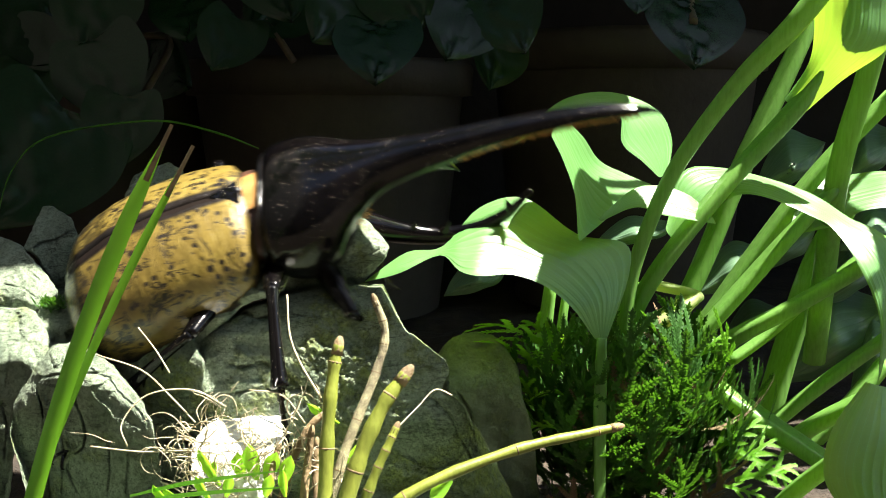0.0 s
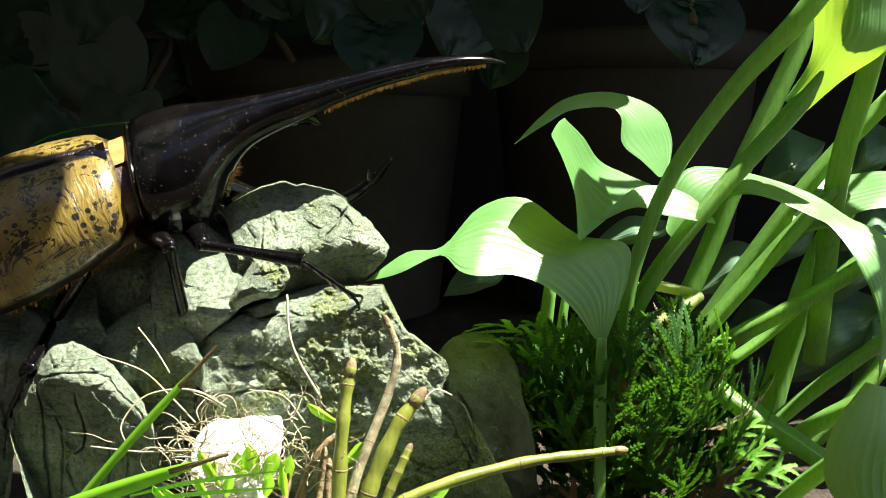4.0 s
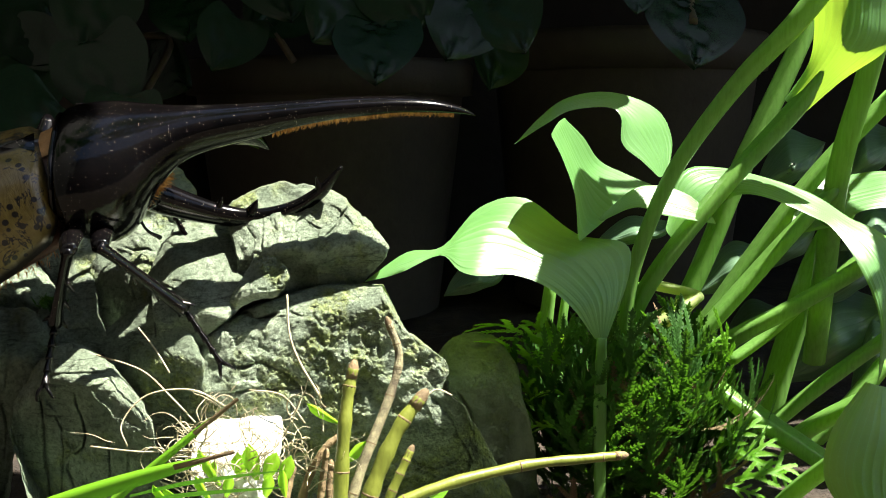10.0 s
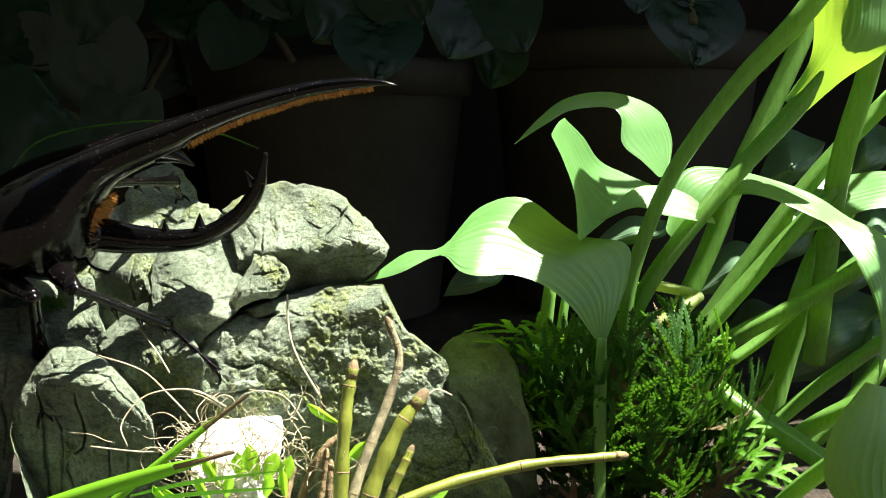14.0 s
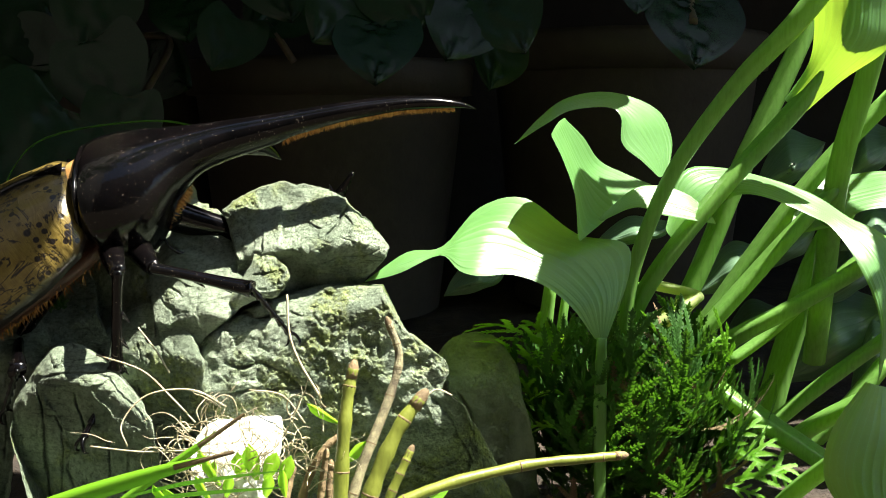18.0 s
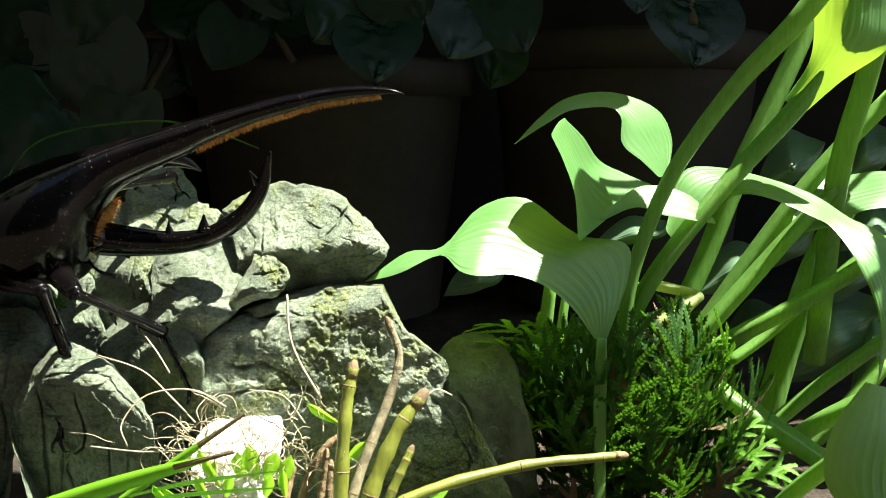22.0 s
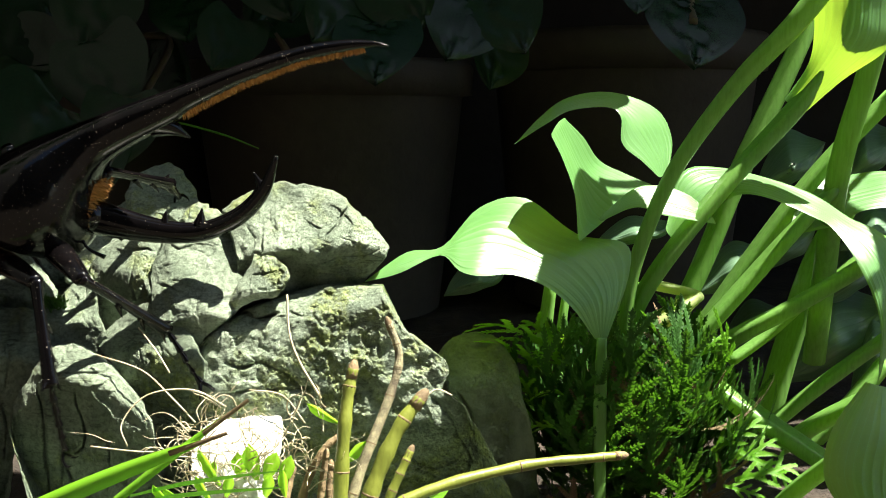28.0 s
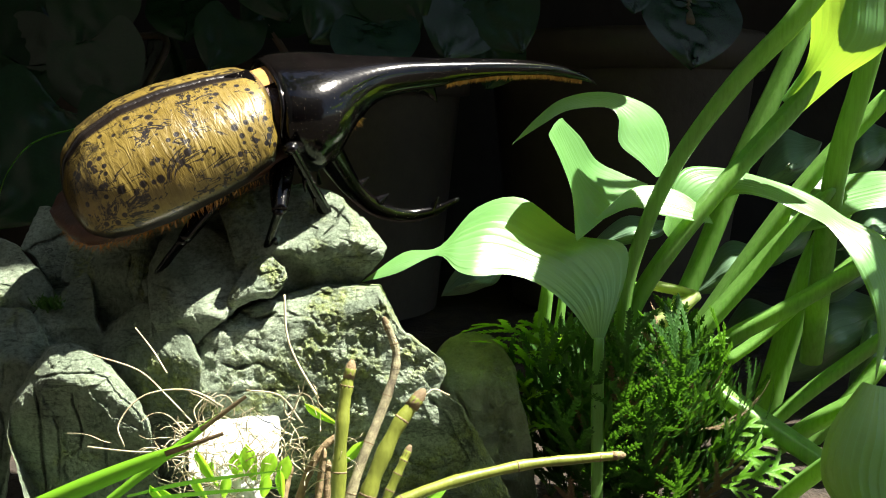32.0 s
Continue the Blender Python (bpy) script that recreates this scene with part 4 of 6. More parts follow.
def build_orchid():
    o = thing("orchid", "clump of jointed yellow-green orchid canes, some dry", "plant", (-0.018, 0.2, 0.034))
    base = o.location.copy()

    def rel(*pts):
        return [tuple(Vector(p) - base) for p in pts]

    cane(o, rel((-0.023, 0.1989, 0.0266), (-0.0224, 0.2036, 0.0457), (-0.0214, 0.2073, 0.0576), (-0.0202, 0.2092, 0.0639)), .0018, 4, 1, CANE)
    cane(o, rel((-0.0234, 0.2027, 0.0248), (-0.0185, 0.2069, 0.0405), (-0.0123, 0.2131, 0.0558), (-0.0103, 0.2164, 0.0644), (-0.0129, 0.2175, 0.0725)), .0013, 6, 2, DRY_CANE, "dry mottled cane")
    cane(o, rel((-0.0189, 0.1951, 0.0284), (-0.0147, 0.198, 0.0413), (-0.0098, 0.2014, 0.0517), (-0.0045, 0.2044, 0.0585)), .0021, 4, 3, CANE)
    cane(o, rel((-0.0157, 0.2018, 0.0253), (-0.012, 0.2041, 0.0349), (-0.0092, 0.206, 0.0408), (-0.0072, 0.2076, 0.0449)), .0013, 5, 4, CANE)
    cane(o, rel((-0.0285, 0.2027, 0.0248), (-0.0278, 0.2061, 0.0341), (-0.0266, 0.2084, 0.0439)), .0011, 5, 5, BARK, "dry brown cane")
    cane(o, rel((-0.0339, 0.205, 0.0265), (-0.031, 0.2085, 0.0372), (-0.0272, 0.2105, 0.0439), (-0.0241, 0.2118, 0.0465)), .0011, 5, 6, BARK, "dry brown cane")
    cane(o, rel((-0.025, 0.2056, 0.0235), (-0.0261, 0.2089, 0.0329), (-0.0259, 0.211, 0.0403)), .0010, 5, 7, BARK, "dry brown cane")
    cane(o, rel((-0.0355, 0.1996, 0.0315), (-0.0343, 0.2026, 0.0382), (-0.0334, 0.2041, 0.0416)), .0009, 4, 8, BARK, "dry brown cane")
    return o


def build_leaning_cane():
    o = thing("orchid_cane", "long jointed orchid cane leaning across the rock", "plant", (-0.0148, 0.1905, 0.0381))
    base = o.location.copy()
    pts = [tuple(Vector(p) - base) for p in ((-0.0171, 0.19, 0.0346), (-0.0029, 0.1948, 0.0403), (0.017, 0.2013, 0.0432), (0.0326, 0.2053, 0.0435), (0.0411, 0.2074, 0.0435))]
    cane(o, pts, .0014, 6, 9, CANE)
    return o


ORCHID = build_orchid()
LEANING = build_leaning_cane()


def build_small_leaves():
    o = thing("seedling_leaves", "small fleshy bright green leaves between the roots", "plant", (-0.0437, 0.2095, 0.0299))
    base = o.location.copy()
    for x, y, tx, ty, w, d in ((470, 850, 490, 800, 13, .212), (455, 850, 440, 785, 14, .216), (430, 850, 420, 800, 12, .218), (390, 860, 350, 795, 9, .214), (400, 880, 410, 840, 9, .21), (505, 880, 500, 830, 8, .21), (300, 890, 270, 858, 7, .205), (600, 750, 543, 714, 8, .226), (470, 880, 480, 840, 10, .208), (375, 850, 380, 815, 7, .216), (610, 820, 650, 780, 10, .222), (800, 850, 760, 880, 14, .222), (500, 860, 515, 806, 12, .213), (372, 885, 346, 842, 8, .21), (330, 890, 285, 862, 6, .207)):
        a, b = Vector(Q(x, y, d)), Vector(Q(tx, ty, d - .002))
        s = (b - a).cross(Vector((0, 1, 0.2))).normalized() * (w / 1681 * d)
        m = (a + b) / 2
        back = Vector((0, .001, 0))
        st = [(a - s * .3, a, a + s * .3), (a * .6 + b * .4 - s * .9 - back, a * .6 + b * .4, a * .6 + b * .4 + s * .9 - back), (a * .25 + b * .75 - s - back, a * .25 + b * .75, a * .25 + b * .75 + s - back), (b, b, b)]
        st = [tuple(tuple(Vector(p) - base) for p in q) for q in st]
        part("leaf", blade(st, 12, 8), FRESH, o)


def build_roots():
    o = thing("fine_roots", "tangle of fine pale dry roots on the rock", "roots", (-0.0454, 0.214, 0.0474))
    base = o.location.copy()
    rnd = random.Random(11)
    for i in range(210):
        x, y = rnd.gauss(430, 80), rnd.gauss(818, 42)
        ang = rnd.uniform(math.pi * 0.9, math.pi * 2.15)
        pts = []
        d = .2165 + rnd.uniform(-.004, .003)
        turn = rnd.uniform(-.55, .55)
        step = rnd.uniform(7, 20)
        for k in range(6):
            pts.append(tuple(Vector(Q(x, y, d)) - base))
            x += math.cos(ang) * step
            y += math.sin(ang) * step
            ang += turn + rnd.uniform(-.45, .45)
            d += rnd.uniform(-.002, .002)
        w = rnd.uniform(.00007, .00019)
        part("root", tube(pts, [w, w, w, w * .8, w * .6, w * .4], 5), ROOT, o)
    for pts, w in (([(-0.0836, 0.2232, 0.0629), (-0.0715, 0.2188, 0.0603), (-0.0639, 0.2151, 0.0552), (-0.0574, 0.2123, 0.0496)], .00022), ([(-0.0718, 0.2077, 0.0455), (-0.0734, 0.2093, 0.0503), (-0.0683, 0.2122, 0.0561), (-0.0581, 0.2133, 0.0571), (-0.0502, 0.2128, 0.0532)], .0002), ([(-0.0384, 0.2302, 0.0763), (-0.0375, 0.2269, 0.0674), (-0.0346, 0.223, 0.0613), (-0.029, 0.2189, 0.0534)], .0003),
                   ([(-0.0757, 0.231, 0.0678), (-0.0702, 0.2263, 0.0633), (-0.0659, 0.2226, 0.0586)], .0002), ([(-0.0794, 0.2057, 0.0462), (-0.068, 0.2056, 0.045), (-0.0578, 0.2056, 0.0452), (-0.0489, 0.2055, 0.0443)], .0002), ([(-0.0452, 0.2143, 0.0568), (-0.0373, 0.2141, 0.0555), (-0.0319, 0.2122, 0.0494)], .0002), ([(0.0023, 0.2325, 0.05), (-0.002, 0.2327, 0.0514), (-0.0062, 0.2302, 0.0478), (-0.0117, 0.2265, 0.0431)], .0002)):
        part("root", tube([tuple(Vector(p) - base) for p in pts], [w] * len(pts), 5), ROOT, o)


def build_moss_tuft():
    """Short bright moss in the gap between the rocks at the side."""
    bm = bmesh.new()
    rnd = random.Random(21)
    for i in range(260):
        p = Q(rnd.gauss(93, 11), rnd.gauss(541, 4), .2535 + rnd.uniform(-.002, .002))
        d = Vector((rnd.uniform(-.8, .8), rnd.uniform(-.8, .2), rnd.uniform(.4, 1))).normalized() * rnd.uniform(.0012, .0030)
        w = d.cross(Vector((rnd.uniform(-1, 1), 1, rnd.uniform(-1, 1)))).normalized() * .00022
        bm.faces.new([bm.verts.new(q) for q in (p - w, p + w, p + d * .6 + w * .8, p + d, p + d * .6 - w * .8)])
    tagged(part("moss_tuft", bm, MOSS_LEAF, None), "short green moss growing between the rocks", "moss", kind="stuff")


build_small_leaves()
build_roots()
build_moss_tuft()

# ---- grass ----
def grass_thing(label, stations, mat=None):
    o = thing("grass_blade", label, "grass", stations[0][1], "grass blades")
    base = o.location.copy()
    st = [tuple(tuple(Vector(p) - base) for p in q) for q in stations]
    part("blade", blade(st, 26, 6), mat or GRASS, o)
    return o


def swaying_blade(label, length, width, curve):
    """A grass blade whose origin is its tip and which runs back along -x, bowing down."""
    o = thing("grass_blade", label, "grass", group="grass blades")
    st = []
    for i in range(9):
        f = i / 8
        x, z = -length * f, -curve * length * f ** 2 * .5 - 0.0
        w = width * min(1, (f * 5) ** .7) * .5
        st.append(((x - w * .25, -w * .5, z + w), (x, 0, z), (x + w * .25, -w * .5, z - w)))
    part("blade", blade(st, 40, 6), GRASS, o)
    tip = [((-q * .012, -.0002, -.0004 - q * .0004), (-q * .012, -.0004, 0), (-q * .012, -.0002, .0004)) for q in (1, .5, -.05)]
    part("dry_tip", blade(tip, 6, 3), BARK, o, "dry reddish tip")
    return o


GRASS_NEAR = swaying_blade("long bright green grass blade bending over the rock", .105, .0036, .25)
GRASS_FAR = swaying_blade("green grass blade with a dry reddish tip", .085, .0019, .12)
grass_thing("thin pale arching grass blade", [((-0.1889, 0.3975, 0.074), (-0.1887, 0.3974, 0.0738), (-0.1884, 0.3974, 0.0735)), ((-0.184, 0.4058, 0.097), (-0.1833, 0.4047, 0.0969), (-0.1836, 0.4057, 0.0966)), ((-0.1692, 0.4129, 0.1117), (-0.1686, 0.4118, 0.1115), (-0.1688, 0.4128, 0.111)), ((-0.1269, 0.4188, 0.1182), (-0.1266, 0.4178, 0.1178), (-0.1269, 0.4187, 0.1173)), ((-0.0997, 0.4181, 0.1133), (-0.0997, 0.4171, 0.1129), (-0.1002, 0.418, 0.1124)), ((-0.0805, 0.4171, 0.106), (-0.0805, 0.4171, 0.1058), (-0.0805, 0.417, 0.1055))])
for y0, y1, d in ((880, 862, .2), (868, 832, .203)):
    grass_thing("thin grass blade low over the roots", [(Q(230, y0 + 8, d), Q(230, y0 + 10, d), Q(230, y0 + 12, d)), (Q(340, (y0 + y1) / 2, d), Q(340, (y0 + y1) / 2 + 4, d), Q(340, (y0 + y1) / 2 + 8, d)), (Q(500, y1, d), Q(500, y1 + 1, d), Q(500, y1 + 2, d))])

# ---- pots and climbing plant behind ----
def pot(at, radius, height, label):
    o = thing("flower_pot", label, "pot", at, "flower pots")
    prof = [(radius * .78, 0), (radius * .95, height * .86), (radius * .955, height * .865), (radius * 1.02, height * .87), (radius * 1.03, height * .98), (radius * 1.01, height), (radius * .95, height), (radius * .93, height * .93), (0.001, height * .93)]
    rows = [[Vector((math.cos(a) * r, math.sin(a) * r, z)) for a in [2 * math.pi * j / 48 for j in range(49)]] for r, z in prof]
    bm = sheet(rows)
    bmesh.ops.remove_doubles(bm, verts=bm.verts, dist=1e-6)
    bmesh.ops.recalc_face_normals(bm, faces=bm.faces)
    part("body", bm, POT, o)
    sm = bmesh.new()
    bmesh.ops.create_circle(sm, cap_ends=True, segments=40, radius=radius * .92)
    bmesh.ops.translate(sm, vec=(0, 0, height * .95), verts=sm.verts)
    part("soil", sm, SOIL, o)
    return o


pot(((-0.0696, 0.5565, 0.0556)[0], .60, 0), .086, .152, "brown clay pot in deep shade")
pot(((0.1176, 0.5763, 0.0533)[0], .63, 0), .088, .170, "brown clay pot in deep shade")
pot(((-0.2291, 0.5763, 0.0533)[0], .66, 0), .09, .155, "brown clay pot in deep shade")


def build_climber():
    o = thing("climbing_plant", "dark glossy climbing plant with heart-shaped leaves", "plant")
    rnd = random.Random(8)

    def heart(seed):
        st = []
        for f, w in ((0, .05), (.06, .42), (.2, .56), (.45, .52), (.7, .36), (.9, .14), (1, .0)):
            back = -.16 if 0 < f < .1 else 0
            st.append(((-w, back * .5 + (-.1 if f == .06 else 0) + f, -.10 * w + .02), (0, f, -.06 * f), (w, back * .5 + (-.1 if f == .06 else 0) + f, -.10 * w)))
        bm = blade(st, 20, 16, 0, 0, .05, seed=seed)
        me = bpy.data.meshes.new("leaf")
        bm.to_mesh(me)
        bm.free()
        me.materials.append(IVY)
        me.shade_smooth()
        return me

    kinds = [heart(i) for i in range(4)]

    def put(x, y, size, roll, d, tilt=0.0):
        at = Vector(Q(x, y, d))
        s = size * 1.25 / 1681 * d
        ob = new("leaf", kinds[rnd.randrange(4)])
        ob.parent = o
        m = Matrix.Rotation(radians(roll), 4, "Y") @ Matrix.Rotation(radians(-104 - tilt), 4, "X")
        ob.matrix_basis = Matrix.Translation(at) @ m @ Matrix.Translation((0, -.5 * s, 0)) @ Matrix.Diagonal((s, s, s, 1))

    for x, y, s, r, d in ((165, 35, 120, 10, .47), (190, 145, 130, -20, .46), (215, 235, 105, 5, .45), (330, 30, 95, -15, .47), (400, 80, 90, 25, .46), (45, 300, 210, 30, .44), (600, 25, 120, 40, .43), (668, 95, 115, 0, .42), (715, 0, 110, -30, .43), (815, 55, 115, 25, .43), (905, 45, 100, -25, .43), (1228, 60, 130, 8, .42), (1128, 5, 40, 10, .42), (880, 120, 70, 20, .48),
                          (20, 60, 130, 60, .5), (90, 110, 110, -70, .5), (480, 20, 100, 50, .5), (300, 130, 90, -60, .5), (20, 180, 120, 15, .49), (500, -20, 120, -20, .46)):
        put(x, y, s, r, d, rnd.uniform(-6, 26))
    for pts in ([(-0.1796, 0.515, 0.1921), (-0.1737, 0.5109, 0.1626), (-0.1439, 0.5105, 0.1597), (-0.1525, 0.4857, 0.127)], [(-0.1082, 0.5146, 0.1891), (-0.0904, 0.5113, 0.1656), (-0.0785, 0.5088, 0.1479)], [(-0.0468, 0.4952, 0.1949), (-0.0339, 0.4716, 0.1701), (-0.0067, 0.4834, 0.1822), (0.0208, 0.4712, 0.1674)], [(0.1154, 0.4547, 0.1938), (0.112, 0.4412, 0.1693), (0.1109, 0.4299, 0.1608)]):
        part("stem", tube(pts, [.002] * len(pts), 7), TWIG, o)
    # unseen leafy shoots, added forward of the overhead slab to shade the near end of the heap
    for i in range(7):
        x0 = -.46 + .076 * i
        shoot = [Vector((x0, .43, .36)), Vector((x0 + .012, .35, .40)), Vector((x0 + .024, .29, .405)), Vector((x0 + .015, .24, .39))]
        part("stem", tube([tuple(p) for p in shoot], [.003, .0026, .002, .0012], 7), TWIG, o)
        for k, f in enumerate((.35, .58, .8, 1.0)):
            p = Vector(spline(shoot, 20)[int(f * 20)])
            s = rnd.uniform(.042, .058)
            side = 1 if k % 2 else -1
            ob = new("leaf", kinds[rnd.randrange(4)])
            ob.parent = o
            m = Matrix.Rotation(radians(180 + side * rnd.uniform(35, 85)), 4, "Z") @ Matrix.Rotation(radians(rnd.uniform(-25, 10)), 4, "X") @ Matrix.Rotation(radians(rnd.uniform(-18, 18)), 4, "Y")
            ob.matrix_basis = Matrix.Translation(p) @ m @ Matrix.Diagonal((s, s, s, 1))


build_climber()

# ---- beetle ----
MM = 0.001


def build_beetle():
    b = thing("beetle", "large rhinoceros beetle with black horns and spotted ochre wing cases", "beetle")
    # wing cases
    for side, nm in ((-1, "right_wing_case"), (1, "left_wing_case")):
        rows = []
        for i in range(41):
            u = i / 40
            x = -5.5 - 57 * (1 - (1 - u) ** 1.12)
            w = float(np.interp(u, [0, .04, .1, .25, .5, .72, .86, .94, .98, 1], [13.5, 18, 21, 23.6, 24.8, 24, 21, 16.5, 11, 4]))
            top = float(np.interp(u, [0, .06, .2, .4, .6, .8, .92, 1], [-4.2, -2.2, -.6, .6, .2, -3, -7.5, -15]))
            low = float(np.interp(u, [0, .1, .3, .6, .85, 1], [-14, -18.5, -20.5, -21.5, -21.5, -20]))
            row = []
            for j in range(21):
                a = j / 20 * math.pi / 2
                yy = math.sin(a) ** .92 * w
                zz = low + (top - low) * math.cos(a) ** .72
                row.append(Vector((x - (1.5 * (yy / 20) ** 2 if u < .05 else 0), side * (yy + .08), zz)) * MM)
            rows.append(row)
        bm = sheet(rows)
        # the rim folds under
        ob = part(nm, bm, SHELL, b)
        sol = ob.modifiers.new("thick", "SOLIDIFY")
        sol.thickness = .6 * MM
        sol.offset = -1 if side > 0 else 1
    # belly
    rows = []
    for i in range(25):
        u = i / 24
        x = -1 - 66.5 * u
        w = float(np.interp(u, [0, .1, .5, .8, .93, .98, 1], [11, 16, 20.5, 20, 15, 9, 1]))
        low = float(np.interp(u, [0, .2, .6, .9, 1], [-24, -27, -28, -28, -24]))
        top = -17 if u < .8 else -17 - (u - .8) * 8
        rows.append([Vector((x, math.sin(a) * w, (top + low) / 2 - math.cos(a) * (top - low) / 2 * -1)) * MM for a in [2 * math.pi * j / 28 for j in range(29)]])
    bm = sheet(rows)
    bmesh.ops.remove_doubles(bm, verts=bm.verts, dist=1e-6)
    bmesh.ops.recalc_face_normals(bm, faces=bm.faces)
    part("belly", bm, BELLY, b, "red-brown hairy belly")
    # amber hair along the flank and round the tail
    rh = random.Random(5)
    fb = bmesh.new()
    for i in range(1400):
        u = rh.random() ** .6
        x = -4 - 62 * u
        w = float(np.interp(u, [0, .1, .5, .8, .93, .98, 1], [12, 16, 20, 19.5, 15, 9, 2]))
        sd = rh.choice((-1, 1))
        p = Vector((x, sd * w * rh.uniform(.8, 1.0), rh.uniform(-25.5, -22))) * MM
        d = Vector((rh.uniform(-.9, .1) - (.8 if u > .9 else 0), sd * rh.uniform(.2, .8), rh.uniform(-1, -.3))).normalized()
        sv = d.cross(Vector((rh.uniform(-1, 1), rh.uniform(-1, 1), rh.uniform(-1, 1)))).normalized() * .13 * MM
        fb.faces.new([fb.verts.new(q) for q in (p - sv, p + sv, p + d * rh.uniform(1.2, 2.6) * MM)])
    part("belly_hair", fb, AMBER, b, "amber hair along the flank")
    tri = bmesh.new()
    vs = [tri.verts.new(Vector(p) * MM) for p in ((-6.6, -4.6, -3.4), (-6.6, 4.6, -3.4), (-14, 0, -1.0), (-9, 0, -1.6))]
    for f in ((0, 3, 2), (3, 1, 2), (0, 1, 3)):
        tri.faces.new([vs[k] for k in f])
    part("scutellum", tri, CHITIN, b, "small black triangular plate")

    # thorax with the long upper horn
    prof = [(0, -4.0, -25.5, 17), (1.2, -2.8, -27.5, 19.4), (4, -1.8, -29.5, 20.8), (9, -.8, -31, 21), (14, -.2, -31, 19.6), (18, .1, -28, 17), (21, .3, -22.5, 14.2), (25, .6, -15.6, 10.8), (30, 1.0, -10.8, 8), (36, 1.5, -8.6, 6.2), (43, 1.9, -7, 5), (50, 2.3, -5.4, 4.3), (54, 2.6, -3.9, 3.9), (60, 3, -2.6, 3.5), (68, 3.5, -1.2, 3.1), (76, 3.8, -.5, 2.8), (84, 3.7, .1, 2.4), (91, 3.1, -.2, 2.0), (97, 1.9, -.6, 1.5), (102, .2, -1.2, .9), (105, -1.6, -2.0, .25)]
    rows = []
    for q in spline(prof, 110):
        x, t, lo, w = q
        cz, hz = (t + lo) / 2, max((t - lo) / 2, .1)
        row = []
        for j in range(33):
            a = 2 * math.pi * j / 32
            sy, sz = math.sin(a), math.cos(a)
            e = .8
            yy = math.copysign(abs(sy) ** e, sy) * w
            zz = cz + math.copysign(abs(sz) ** e, sz) * hz
            lean = 8 * max(0, (14 - x) / 14) * max(0, (cz - zz) / hz) ** 1.6
            if x < 24 and zz < cz:
                yy *= 1 - .24 * ((cz - zz) / hz) ** 2
            row.append(Vector((x + lean, yy, zz)) * MM)
        rows.append(row)
    bm = sheet(rows)
    for end in (rows[0], rows[-1]):
        bm.faces.new([bm.verts.new(p) for p in end[:-1]])
    tube([tuple(Vector(p) * MM) for p in ((44.5, 0, -4.5), (48, 0, -7.2), (51, 0, -10.4))], [4.2 * MM, 2.0 * MM, .25 * MM], 8, bm=bm)
    bmesh.ops.remove_doubles(bm, verts=bm.verts, dist=1e-6)
    bmesh.ops.recalc_face_normals(bm, faces=bm.faces)
    thorax = part("thorax", bm, CHITIN, b, "glossy black thorax drawn out into a long horn")
    rim = [p * 1.0 for p in rows[1]]
    rb = bmesh.new()
    tube([tuple(p + Vector((-.3, 0, 0)) * MM) for p in rim[::2]], [.62 * MM] * 17, 7, n=96, cap=False, bm=rb)
    part("thorax_rim", rb, CHITIN, thorax, "raised glossy rim of the thorax")
    # amber hair under the horn
    rnd = random.Random(2)
    hb = bmesh.new()

    def hair(p, d, ln, w):
        s = d.cross(Vector((rnd.uniform(-1, 1), rnd.uniform(-1, 1), rnd.uniform(-1, 1)))).normalized() * w
        hb.faces.new([hb.verts.new(q) for q in (p - s, p + s, p + d * ln)])

    lows = np.array([(p[0], p[2], p[3]) for p in prof])
    for i in range(1500):
        x = rnd.uniform(52, 99)
        lo, w = float(np.interp(x, lows[:, 0], lows[:, 1])), float(np.interp(x, lows[:, 0], lows[:, 2]))
        y = rnd.uniform(-.75, .75) * w
        hair(Vector((x, y, lo + .9 * (abs(y) / w) ** 2)) * MM, Vector((rnd.uniform(-.3, .5), rnd.uniform(-.3, .3), -1)).normalized(), rnd.uniform(.9, 1.8) * MM, .22 * MM)
    for i in range(900):
        f = rnd.random()
        x, z = 17 + 9 * f, -25 + 11 * f
        y = rnd.uniform(-6, 6)
        hair(Vector((x, y, z)) * MM, Vector((rnd.uniform(.3, 1), rnd.uniform(-.4, .4), rnd.uniform(-1, .1))).normalized(), rnd.uniform(1.2, 2.6) * MM, .22 * MM)
    part("hair_fringe", hb, AMBER, thorax, "amber hair fringe under the horn")
    # collar between thorax and wing cases
    part("collar", tube([tuple(Vector(p) * MM) for p in ((-10, 0, -13.6), (-5, 0, -13.8), (-2, 0, -14.2), (3, 0, -14.4))], [15.5 * MM, 15.2 * MM, 14.4 * MM, 14 * MM], 32, n=9, flat=.6), BELLY, b, "dark brown collar")
    part("membrane", sheet([[Vector((x, math.sin(a) * 15.4, -14.0 + math.cos(a) * 10.0)) * MM for a in [-.42 + .84 * j / 20 for j in range(21)]] for x in (-6.5, -4.5, -2, .5)]), MEMBRANE, b, "orange membrane behind the thorax")

    # head with the lower horn
    hd = bmesh.new()
    bmesh.ops.create_uvsphere(hd, u_segments=20, v_segments=12, radius=1)
    bmesh.ops.scale(hd, vec=(8 * MM, 6.2 * MM, 5 * MM), verts=hd.verts)
    bmesh.ops.translate(hd, vec=Vector((2, 0, -.5)) * MM, verts=hd.verts)
    tube([tuple(Vector(p) * MM) for p in ((2, 0, 0), (12, 0, -2.6), (24, 0, -4.4), (34, 0, -3.6), (43, 0, 1.0), (49, 0, 8.0), (52.5, 0, 17))], [4.4 * MM, 3.6 * MM, 2.7 * MM, 2.3 * MM, 2.0 * MM, 1.6 * MM, .5 * MM], 12, n=42, flat=1.15, bm=hd)
